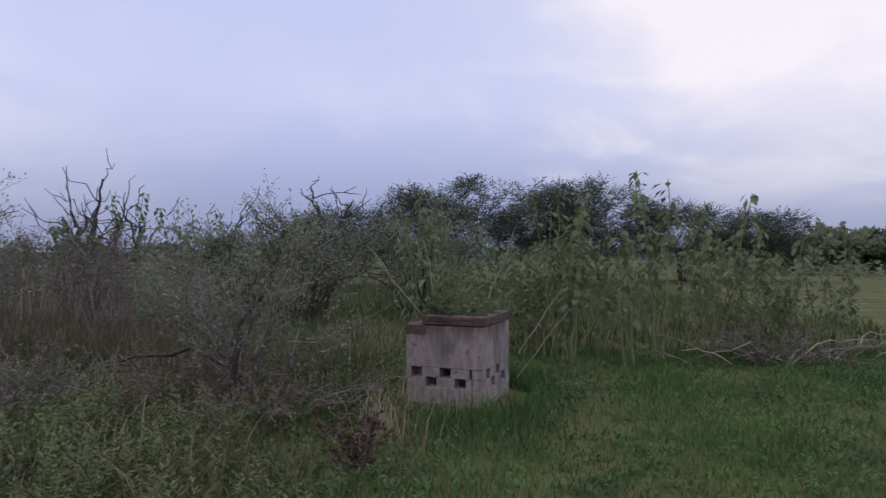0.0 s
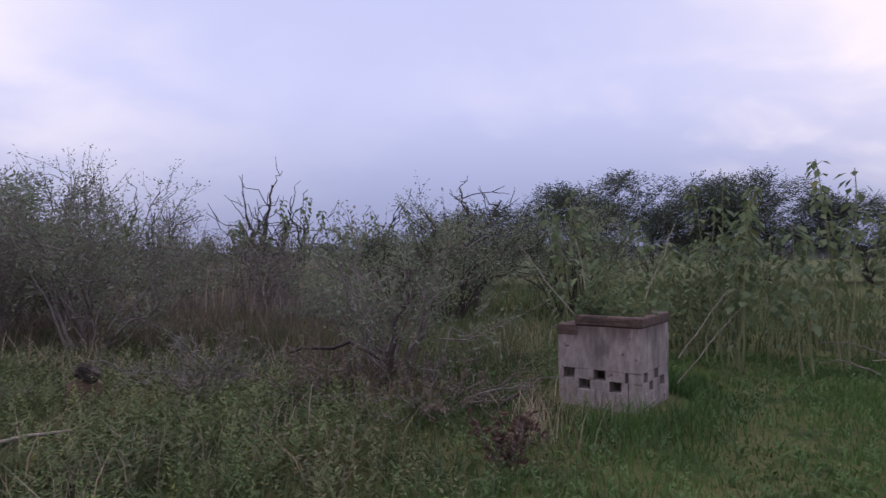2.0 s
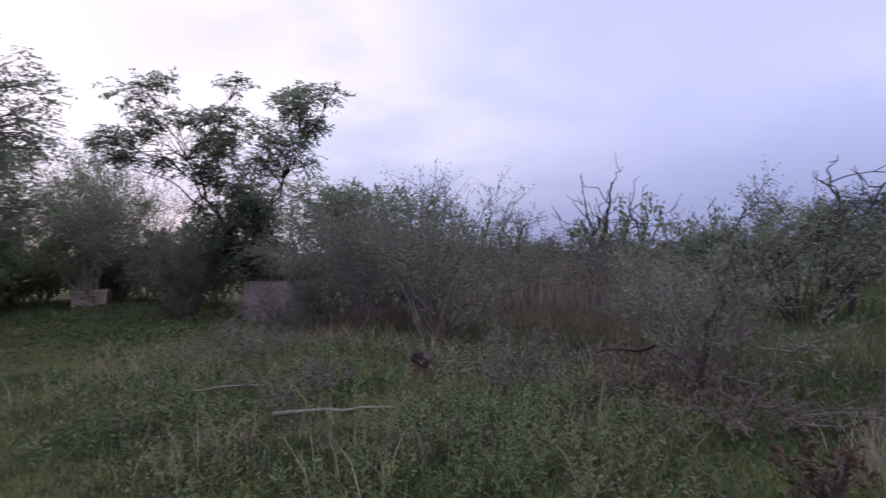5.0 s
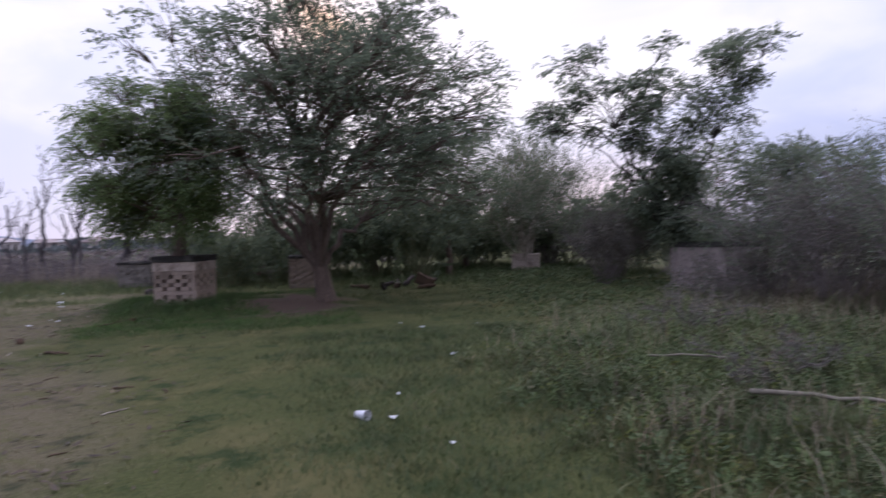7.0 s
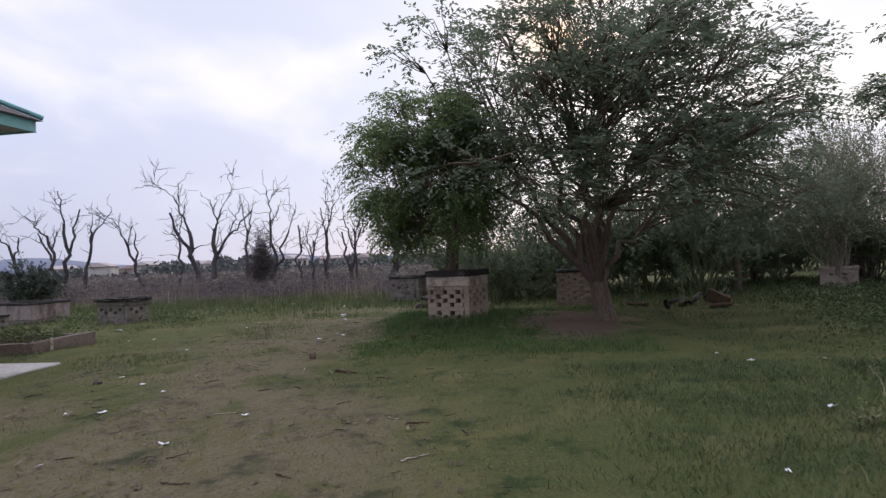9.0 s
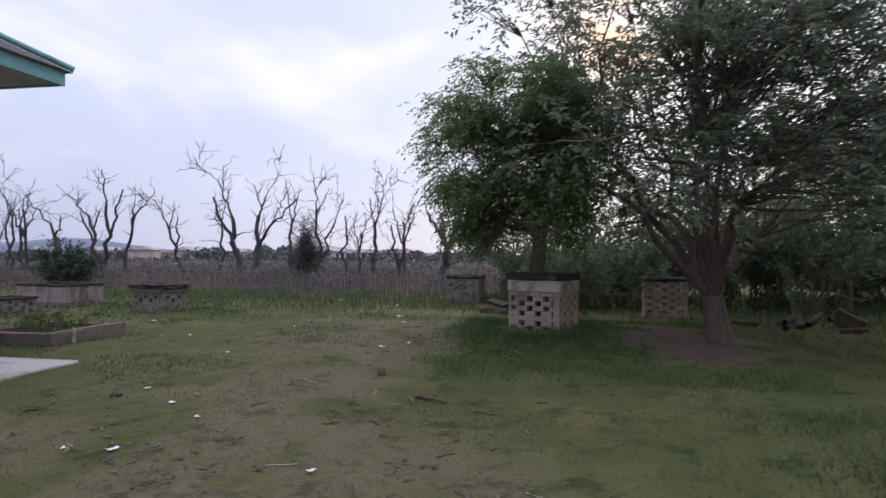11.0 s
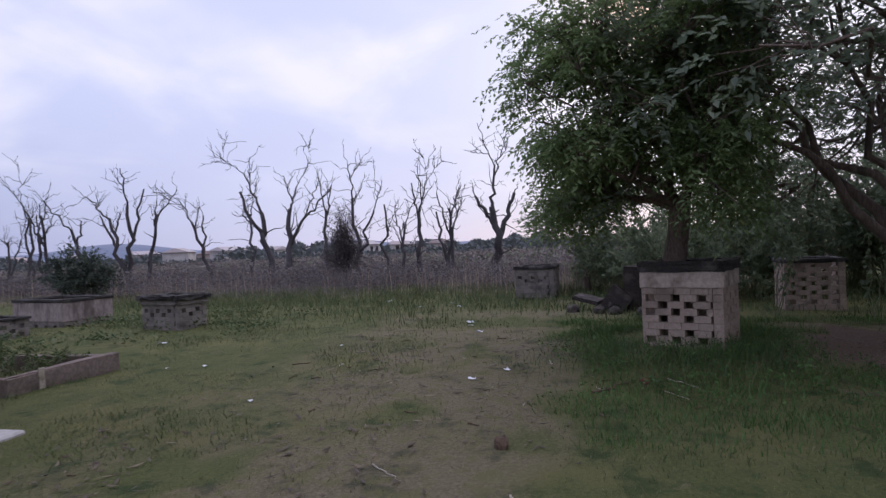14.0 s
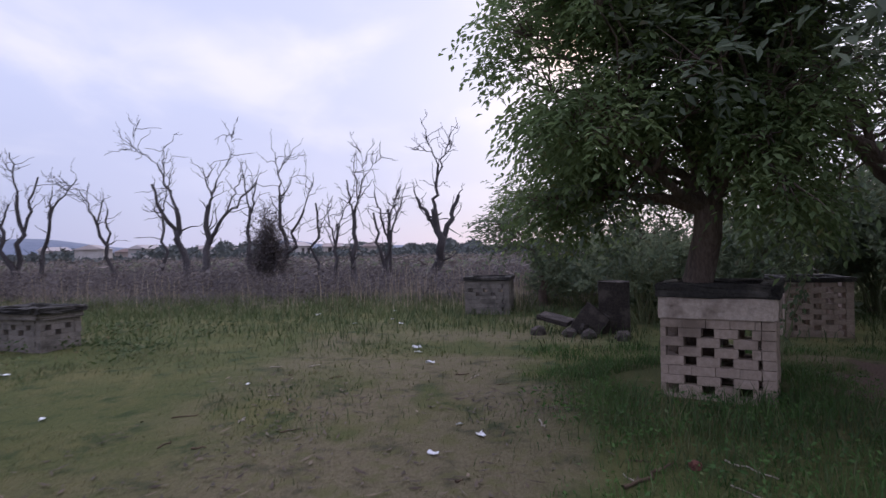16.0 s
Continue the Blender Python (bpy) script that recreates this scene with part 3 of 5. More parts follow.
def crown_tree(name, label, at, fork, trunk_r, centre, radii, clumps, clump_r, sprays, leaf, bark, leaf_m, seed, per=7, reach=0.4, droop=0.4, floor=-0.55, stems=1, hollow=0.35, group="", lift=0.0, spots=None, square=1.0, limbs=0, gaps=0.0):
    """A broad tree: trunk, limbs that fork towards clumps of foliage in an uneven dome, twigs, and sprays of leaves."""
    rng = np.random.default_rng(seed)
    g = thing(name, label, "tree", group, at)
    wood, crown = Soup(), Soup()
    centre, radii = np.array(centre, float), np.array(radii, float)
    cs = []
    sizes = [1.0] * 600
    if spots:
        side, away = spots[0]
        cs = [np.array([side[0] * u + away[0] * w, side[1] * u + away[1] * w, z]) for u, z, r in spots[1] for w in (rng.uniform(-0.9, 0.9),)]
        sizes = [r / clump_r for u, z, r in spots[1]]
        clumps = len(cs)
    while len(cs) < clumps:
        d = unit(rng.normal(0, 1, 3))
        if d[2] < floor:
            continue
        r = rng.uniform(hollow, 1.0) ** 0.6
        d = np.sign(d) * np.abs(d) ** square
        if gaps and waves(d[0] * 9 + seed, d[1] * 9 - d[2] * 8, 2.4) > 1.0 - 1.6 * gaps:
            continue
        cs.append(centre + d * radii * r * (1 + 0.14 * waves(d[0] * 7 + seed, d[1] * 7 + d[2] * 5, 3.0)))
    cs = np.array(cs)
    forks = []
    for k in range(stems):
        off = np.array([rng.uniform(-0.5, 0.5), rng.uniform(-0.5, 0.5), 0]) * (0.5 if stems > 1 else 0)
        top = np.array([off[0] * 1.4 + rng.uniform(-0.15, 0.15), off[1] * 1.4 + rng.uniform(-0.15, 0.15), fork * rng.uniform(0.9, 1.1)])
        p = limb_path(off * 0.4 + [0, 0, -0.15 + lift], top, rng, 7, 0.05)
        r0 = trunk_r / math.sqrt(stems)
        wood.tube(p, np.linspace(r0 * 1.18, r0 * 0.8, 7) * np.array([1.25, 1.05, 1, 1, 1, 1, 1.05]), 9)
        forks.append((top, r0))
    main = []
    for k in range(limbs or max(5, min(16, clumps // 9))):
        top, r0 = forks[k % len(forks)]
        c = cs[(k * 7) % len(cs)]
        end = top + (c - top) * 0.62
        p = limb_path(top - [0, 0, 0.1], end, rng, 8, 0.07, 0.06)
        wood.tube(p, np.linspace(r0 * 0.42, r0 * 0.13, 8), 6)
        main.append((p, r0))
    nodes_p = np.concatenate([m[0][2:] for m in main])
    nodes_r = np.concatenate([np.linspace(m[1] * 0.4, m[1] * 0.2, 6) for m in main])
    for ci, c in enumerate(cs):
        k = np.argmin(np.linalg.norm(nodes_p - c, axis=1) + rng.uniform(0, 0.3, len(nodes_p)))
        p = limb_path(nodes_p[k], c, rng, 6, 0.09, 0.04)
        r = min(nodes_r[k] * 0.6, 0.05)
        wood.tube(p, np.linspace(r, r * 0.35, 6), 4)
        cr = clump_r * rng.uniform(0.75, 1.25) * sizes[ci]
        d = unit(rng.normal(0, 1, (sprays, 3)))
        tip = c + d * cr * rng.uniform(0.25, 1.0, sprays)[:, None] * np.array([1, 1, 0.62])
        for e in tip[:: max(1, sprays // 7)]:
            wood.tube(limb_path(p[-2], e, rng, 4, 0.08), np.array([0.013, 0.010, 0.007, 0.004]) * (0.6 + trunk_r * 2), 3)
        out = unit(tip - c) * 0.8 + unit(tip - centre) * 0.5 + [0, 0, 0.1]
        spray(crown, tip, out, rng, per, leaf[0], leaf[1], reach, droop)
    part_mesh("trunk", wood.mesh("trunk", bark, True), g)
    part_mesh("crown", crown.mesh("crown", leaf_m), g)
    return g


def bush_parts(radius, height, limbs, twigs, leaves, leaf, seed, spread=1.0, arch=0.3, thorny=0.0):
    """Wood and foliage of a many-stemmed bush: arching limbs, side twigs and small leaves along them."""
    rng = np.random.default_rng(seed)
    wood, crown = Soup(), Soup()
    at_l, dir_l = [], []
    for k in range(limbs):
        a = rng.uniform(0, 2 * np.pi)
        r = radius * spread * rng.uniform(0.25, 1.0)
        h = height * rng.uniform(0.55, 1.05) * (1 - 0.35 * (r / (radius * spread)) ** 2)
        end = np.array([math.cos(a) * r, math.sin(a) * r, h])
        foot = np.array([math.cos(a), math.sin(a), 0]) * radius * 0.12 * rng.uniform(0, 1)
        p = limb_path(foot - [0, 0, 0.08], end, rng, 8, 0.08, arch * rng.uniform(0.2, 1))
        r0 = 0.006 + 0.0065 * height * rng.uniform(0.5, 1.1)
        wood.tube(p, np.linspace(r0, r0 * 0.3, 8), 4)
        for _ in range(twigs):
            t = rng.uniform(0.3, 1.0) * 6.99
            i = int(t)
            q = p[i] + (p[i + 1] - p[i]) * (t - i)
            d = unit(unit(p[i + 1] - p[i]) + rng.normal(0, 0.75, 3) + [0, 0, 0.15])
            L = height * rng.uniform(0.12, 0.34)
            tw = limb_path(q, q + d * L, rng, 4, 0.09)
            wood.tube(tw, np.array([1, 0.8, 0.6, 0.35]) * max(0.0028, r0 * 0.28), 3)
            if rng.uniform() < thorny:
                continue
            n = max(1, int(leaves * rng.uniform(0.6, 1.4)))
            u = rng.uniform(0.1, 1, n) * 2.99
            iu = u.astype(int)
            at_l.append(tw[iu] + (tw[iu + 1] - tw[iu]) * (u - iu)[:, None] + rng.normal(0, 0.02 * height, (n, 3)))
            dir_l.append(np.repeat(d[None], n, 0) + rng.normal(0, 0.8, (n, 3)))
    if at_l:
        at_l, dir_l = np.concatenate(at_l), np.concatenate(dir_l)
        n = len(at_l)
        crown.leaves(at_l, dir_l, rng.normal(0, 1, (n, 3)), rng.uniform(0.6, 1.3, n) * leaf[0], rng.uniform(0.7, 1.2, n) * leaf[1])
    return wood, crown


def bush(name, label, at, radius, height, limbs, twigs, leaves, leaf, wood_m, leaf_m, seed, group="", spread=1.0, arch=0.3, thorny=0.0, category="shrub"):
    g = thing(name, label, category, group, (at[0], at[1], at[2] if len(at) > 2 else float(gz(at[0], at[1]))))
    wood, crown = bush_parts(radius, height, limbs, twigs, leaves, leaf, seed, spread, arch, thorny)
    part_mesh("stem", wood.mesh("stem", wood_m), g)
    if crown.n:
        part_mesh("foliage", crown.mesh("foliage", leaf_m), g)
    return g


# the big spreading tree: a wide dome of leafy tiers on many limbs
crown_tree("broad_tree", "large spreading tree with dark feathery leaves and short brown trunk", (-14.55, 3.25, 0.0), 0.75, 0.21,
           (0.1, -0.05, 3.9), (4.2, 4.5, 3.3), 290, 0.50, 22, (0.125, 0.058), M_BARK, L_BIG, 21, per=8, reach=0.36, droop=0.3, floor=-0.62, square=1.0, hollow=0.14, limbs=11, gaps=0.32)
# the fresh green tree that grows out of the pale guard
crown_tree("leafy_tree", "young tree with drooping fresh green leaves growing from a brick guard", (-14.3, 0.05, 0.0), 1.75, 0.15,
           (0.25, -0.25, 3.15), (1.5, 1.5, 1.75), 140, 0.42, 44, (0.085, 0.038), M_BARK, L_MANGO, 22, per=7, reach=0.24, droop=0.8, floor=-0.80, square=0.62, hollow=0.05, limbs=9)
# the layered tree behind the long guard: tiers of leaves (sideways, height, half width, half height, clumps)
LOBES = ((-1.35, 5.25, 1.15, 0.60, 13), (-2.0, 4.3, 1.45, 0.40, 12), (1.65, 5.35, 0.75, 0.65, 10), (1.05, 4.4, 0.80, 0.60, 9), (-0.45, 4.1, 0.90, 0.55, 9), (-0.2, 3.1, 1.0, 0.60, 14), (-0.1, 2.2, 1.2, 0.60, 18), (0.1, 1.4, 1.3, 0.45, 14))
rng = np.random.default_rng(230)
TIERS = [(u + w * rng.uniform(-1, 1), z + h * rng.uniform(-1, 1), rng.uniform(0.26, 0.5)) for u, z, w, h, n in LOBES for _ in range(n)]
crown_tree("layered_tree", "slim forked tree with flat layered tufts of dark leaves", (-13.65, 11.75, 0.0), 1.3, 0.13, (0, 0, 4.3), (2, 2, 2), 27, 0.4, 34, (0.135, 0.055), M_DARK_BARK, L_BIG, 23,
           per=7, reach=0.26, droop=0.45, spots=(((0.545, 0.84), (-0.84, 0.545)), TIERS), limbs=12)
crown_tree("layered_tree", "low dark leafy tree beside the layered tree", (-11.6, 13.8, 0.0), 0.9, 0.10,
           (0.0, 0.2, 2.2), (1.7, 1.7, 1.3), 26, 0.55, 40, (0.17, 0.05), M_DARK_BARK, L_BIG, 24, per=7, reach=0.36, droop=0.15)
# small trees behind the big one
for k, (x, y, h, r) in enumerate(((-24.5, 1.2, 4.6, 2.0), (-24.0, -1.3, 3.0, 1.3), (-24.5, 5.6, 5.4, 2.3), (-21.6, 7.9, 5.2, 2.0), (-25.0, 9.4, 5.8, 2.4), (-17.2, 15.5, 4.4, 2.1))):
    crown_tree("small_tree", "small dark tree among the rear shrubs", (x, y, 0.0), h * 0.38, 0.10,
               (0, 0, h * 0.66), (r, r, h * 0.36), 24, 0.6, 34, (0.15, 0.06), M_BARK, L_HEDGE, 30 + k, per=6, reach=0.35, droop=0.4, group="small trees behind")
# white-barked bush in the small guard, bare grey bushes beside it
bush("bare_bush", "thin-leaved bush with pale forked trunk growing from a small guard", (-21.7, 10.75, 0.0), 1.9, 4.7, 26, 20, 30, (0.085, 0.036), M_PALE_WOOD, L_HEDGE, 41, "bushes behind")
bush("bare_bush", "twiggy half-bare grey bush", (-24.7, 13.0, 0.0), 2.8, 5.4, 32, 18, 34, (0.09, 0.036), M_TWIG, L_HEDGE, 42, "bushes behind")
bush("bare_bush", "twiggy brown leafless bush by the long guard", (-14.9, 10.4, 0.0), 1.4, 2.0, 30, 16, 16, (0.07, 0.022), M_TWIG, L_GREYBUSH, 43, "bushes behind")
bush("bare_bush", "twiggy brown leafless bush by the long guard", (-16.3, 11.4, 0.0), 1.6, 2.4, 30, 16, 16, (0.07, 0.022), M_TWIG, L_GREYBUSH, 44, "bushes behind")


def hedge_masters():
    out = []
    for k in range(4):
        g = bush("hedge_shrub", "dense dark green wild shrub at the clearing's edge", (-30 - k * 3.0, 12 + k * 2.2, -0.1), 1.6, 2.1 + 0.25 * k, 22, 10, 13, (0.17, 0.085), M_STALK, L_HEDGE, 50 + k, "wild hedge shrubs", 1.0, 0.25)
        out.append(g)
    return out


HEDGE = hedge_masters()
rng = np.random.default_rng(60)
spots = [(-21.5, 1.0), (-22.0, 3.6), (-21.8, 5.4), (-22.8, 7.0), (-24.2, 8.6), (-25.2, 10.4), (-25.6, 12.6), (-24.0, 13.6), (-22.0, 14.6), (-20.4, 13.2), (-19.4, 15.4), (-18.0, 13.2),
         (-15.6, 14.4), (-26.5, 4.4), (-27.0, 7.6), (-28.0, 10.4), (-27.5, 14.0), (-26.8, 1.6), (-14.6, 16.0), (-12.6, 17.4), (-10.2, 17.8), (-24.5, -1.0), (-22.9, -0.4), (-20.4, 0.6), (-21.2, 2.4), (-23.4, 2.2), (-23.6, 5.0), (-20.4, 6.6), (-26.5, 9.6), (-24.0, 0.4)]
for k, (x, y) in enumerate(spots):
    sc = rng.uniform(0.72, 1.1) * (0.75 if y < 1.2 else 1.1)
    c = copy_thing(HEDGE[k % 4], pose(x, y, -0.06, 0, 0, rng.uniform(0, 360)))
    c.scale = (sc, sc, sc * rng.uniform(0.85, 1.1))

# thorn shrub beside the rendered guard, with its crooked trunk
bush("thorn_shrub", "sprawling thorn shrub with thin feathery green twigs and dark trunk", (-1.05, 8.2), 1.45, 1.5, 24, 15, 11, (0.05, 0.018), M_TWIG, L_THORN, 61, "", 1.0, 0.35)
s = Soup()
rg = np.random.default_rng(62)
b0 = np.array([-1.05, 7.98, float(gz(-1.05, 8)) - 0.1])
s.tube(limb_path(b0, b0 + [0.02, 0.0, 0.55], rg, 6, 0.06), np.linspace(0.055, 0.04, 6), 7)
s.tube(limb_path(b0 + [0.02, 0, 0.5], b0 + [0.25, 0.2, 1.45], rg, 7, 0.08), np.linspace(0.035, 0.012, 7), 5)
s.tube(limb_path(b0 + [0.0, 0, 0.25], b0 + [-0.62, -0.25, 0.03], rg, 7, 0.08, 0.1), np.linspace(0.028, 0.012, 7), 5)
s.tube(limb_path(b0 + [0.02, 0, 0.45], b0 + [-0.95, 0.1, 0.5], rg, 7, 0.08, 0.1), np.linspace(0.026, 0.010, 7), 5)
s.tube(limb_path(b0 + [0.5, -0.55, -0.1], b0 + [1.2, -0.35, 0.3], rg, 7, 0.05), np.linspace(0.022, 0.012, 7), 5)
tagged(new("dead_branch", s.mesh("dead_branch", M_DARK_BARK, True)), "crooked dark stem and low dead limbs in the thorn shrub", "branch")
bush("brown_brush", "low tangle of dry brown twigs around the thorn shrub", (-0.55, 7.6), 1.0, 0.45, 30, 9, 6, (0.05, 0.014), M_TWIG, L_BROWNLEAF, 63, "", 1.0, 0.1)
bush("brown_brush", "low tangle of dry brown twigs around the thorn shrub", (-1.6, 8.0), 1.0, 0.55, 30, 9, 7, (0.05, 0.014), M_TWIG, L_BROWNLEAF, 64, "", 1.0, 0.1)
bush("dry_weed", "dark withered weed standing in the grass", (0.12, 6.45), 0.22, 0.42, 9, 6, 9, (0.05, 0.02), M_TWIG, leaf_mat("withered_brown_leaf", (0.06, 0.035, 0.025), (0.10, 0.06, 0.045), (0.14, 0.09, 0.06)), 65, "", 1.0, 0.1, category="plant")

# bushes behind the thorn shrub
bush("thorn_bush", "tall thorn bush with bare crooked tips", (-1.5, 13.6), 1.9, 2.3, 28, 17, 15, (0.06, 0.022), M_DARK_BARK, L_THORN, 66, "thorn bushes", 1.0, 0.3)
bush("thorn_bush", "grey-green thorn bush with long upright twigs", (-6.4, 10.6), 1.6, 2.4, 30, 18, 16, (0.05, 0.02), M_TWIG, L_THORN, 67, "thorn bushes", 1.0, 0.25)
bush("thorn_bush", "grey-green thorn bush with long upright twigs", (-8.3, 10.0), 1.5, 2.35, 28, 18, 16, (0.05, 0.02), M_TWIG, L_THORN, 68, "thorn bushes", 1.0, 0.25)
bush("thorn_bush", "large grey thorn bush with feathery twigs on the weedy bank", (-5.1, 9.3), 1.6, 2.15, 22, 22, 18, (0.045, 0.017), M_TWIG, L_THORN, 69, "thorn bushes", 1.05, 0.12)
bush("thorn_bush", "grey thorn bush with sparse leaves on the weedy bank", (-6.9, 9.7), 1.4, 1.9, 30, 16, 13, (0.045, 0.017), M_TWIG, L_GREYBUSH, 70, "thorn bushes", 1.05, 0.25)
bush("thorn_bush", "dry grey bush on the weedy bank", (-8.6, 9.6), 1.3, 1.2, 30, 14, 13, (0.045, 0.017), M_TWIG, L_GREYBUSH, 71, "thorn bushes", 1.05, 0.25)
bush("thorn_bush", "thorn bush with dark limbs near tall weeds", (0.6, 15.2), 1.8, 2.2, 30, 14, 24, (0.06, 0.022), M_DARK_BARK, L_THORN, 72, "thorn bushes", 1.0, 0.3)
bush("thorn_bush", "dense green thorn bush", (-3.0, 15.4), 2.0, 1.9, 34, 14, 24, (0.07, 0.028), M_DARK_BARK, L_THORN, 73, "thorn bushes", 1.0, 0.3)

for k, (x, y, r, h) in enumerate(((-4.6, 13.0, 1.1, 1.5), (-6.6, 13.6, 1.2, 1.6), (-8.6, 13.2, 1.1, 1.5), (-3.0, 11.9, 0.9, 1.2), (-5.4, 14.6, 1.3, 1.9), (-9.6, 14.8, 1.3, 1.9), (-7.4, 15.0, 1.2, 2.1))):
    bush("thorn_bush", "twiggy grey-green bush among the dry stalks", (x, y), r, h, 20, 13, 11, (0.06, 0.022), M_TWIG, L_THORN if k % 2 else L_GREYBUSH, 174 + k, "thorn bushes", 1.0, 0.2)

for k, (x, y, r, h) in enumerate(((-3.9, 6.2, 0.8, 0.45), (-6.0, 6.8, 0.9, 0.6), (-2.6, 7.6, 0.9, 0.6))):
    bush("brown_brush", "low tangle of grey twigs in the rank grass", (x, y), r, h, 22, 9, 7, (0.045, 0.015), M_TWIG, L_GREYBUSH, 74 + k, "tangles on the bank", 1.0, 0.2)

# dark flat-topped acacias in the rear
for k, (x, y, h, r) in enumerate(((3.6, 28.0, 4.7, 3.0), (0.8, 27.0, 4.0, 2.3), (8.6, 30.5, 4.7, 2.8), (6.2, 27.5, 4.1, 2.4), (12.0, 29.5, 3.5, 2.4), (15.5, 30.0, 3.2, 2.2), (-2.4, 26.0, 3.2, 1.9))):
    crown_tree("acacia_tree", "dark flat-topped acacia with fine twigs", (x, y, -0.2), 0.8, 0.12,
               (0, 0, h * 0.62), (r * 1.1, r * 1.1, h * 0.40), 76, 0.55, 52, (0.095, 0.050), M_DARK_BARK, L_ACACIA, 80 + k, per=5, reach=0.30, droop=0.1, floor=-0.6, stems=3, group="acacias")


# ---------------------------------------------------------------- tall leafy weeds
def weed_master(height, seed, at):
    rng = np.random.default_rng(seed)
    g = thing("tall_weed", "tall leafy weed with drooping heart-shaped leaves", "weed", "tall weeds", at)
    stalk, fol = Soup(), Soup()
    for k in range(int(rng.integers(2, 4))):
        h = height * rng.uniform(0.7, 1.0)
        lean = rng.normal(0, 0.10, 2) * h
        p = limb_path((rng.uniform(-0.1, 0.1), rng.uniform(-0.1, 0.1), -0.1), (lean[0], lean[1], h), rng, 10, 0.025)
        stalk.tube(p, np.linspace(0.014, 0.005, 10), 5)
        n = int(h * 16)
        t = rng.uniform(0.02, 1.0, n) ** 0.42 * 8.99
        i = t.astype(int)
        q = p[i] + (p[i + 1] - p[i]) * (t - i)[:, None]
        a = rng.uniform(0, 2 * np.pi, n)
        out = np.stack([np.cos(a), np.sin(a), rng.uniform(0.05, 0.6, n)], 1)
        L = rng.uniform(0.05, 0.14, n) * (1.15 - 0.5 * t / 9)
        for m in range(0, n, 2):
            stalk.tube(np.array([q[m], q[m] + out[m] * L[m]]), [0.004, 0.003], 3)
        tip = q + out * L[:, None]
        along = out * 0.55 + np.array([0, 0, -0.85]) + rng.normal(0, 0.22, (n, 3))
        fol.leaves(tip, along, np.cross(out, [0, 0, 1.0]), rng.uniform(0.09, 0.175, n), rng.uniform(0.055, 0.105, n), 0.14)
    part_mesh("stalk", stalk.mesh("stalk", M_STALK), g)
    part_mesh("leaves", fol.mesh("leaves", L_WEED), g)
    return g


rng = np.random.default_rng(90)
MASTERS = [weed_master(h, 91 + k, (x, y, float(gz(x, y)))) for k, (h, x, y) in enumerate(((2.35, 3.45, 10.1), (2.3, 4.35, 10.4), (1.9, 2.3, 10.0), (1.7, 2.9, 9.6), (1.5, 4.9, 10.0)))]
for k in range(54):
    u = rng.uniform()
    x, y = 1.2 + 5.2 * u + rng.normal(0, 0.2), 9.7 + rng.uniform(0, 2.4) + 0.25 * u
    sc = rng.uniform(0.55, 1.0) * (0.9 if x < 2.0 else 1.0) * (0.86 if x > 5.2 else 1.0)
    c = copy_thing(MASTERS[k % 5], pose(x, y, float(gz(x, y)) - 0.02, rng.uniform(-15, 15), rng.uniform(-15, 15), rng.uniform(0, 360)))
    c.scale = (sc, sc, sc)
# those by the rendered guard and behind the pale guards
for x, y, sc in ((0.75, 8.9, 0.72), (0.55, 9.3, 0.85), (1.2, 9.1, 0.8), (-17.0, 3.2, 0.75), (-17.5, 2.0, 0.72), (-18.0, 4.4, 0.8), (-17.0, 5.2, 0.7), (-16.4, 1.6, 0.6), (-20.5, 4.8, 0.9), (-18.9, 5.8, 0.8)):
    c = copy_thing(MASTERS[int(rng.integers(0, 5))], pose(x, y, float(gz(x, y)), rng.uniform(-9, 9), rng.uniform(-9, 9), rng.uniform(0, 360)))
    c.scale = (sc, sc, sc)
# stalks in the row of weeds behind the dry grass on the early side
for k in range(40):
    x, y = rng.uniform(-13.0, -3.0), rng.uniform(15.6, 18.2)
    sc = rng.uniform(0.9, 1.25)
    c = copy_thing(MASTERS[k % 5], pose(x, y, float(gz(x, y)) - 0.02, rng.uniform(-6, 6), rng.uniform(-6, 6), rng.uniform(0, 360)))
    c.scale = (sc, sc, sc)


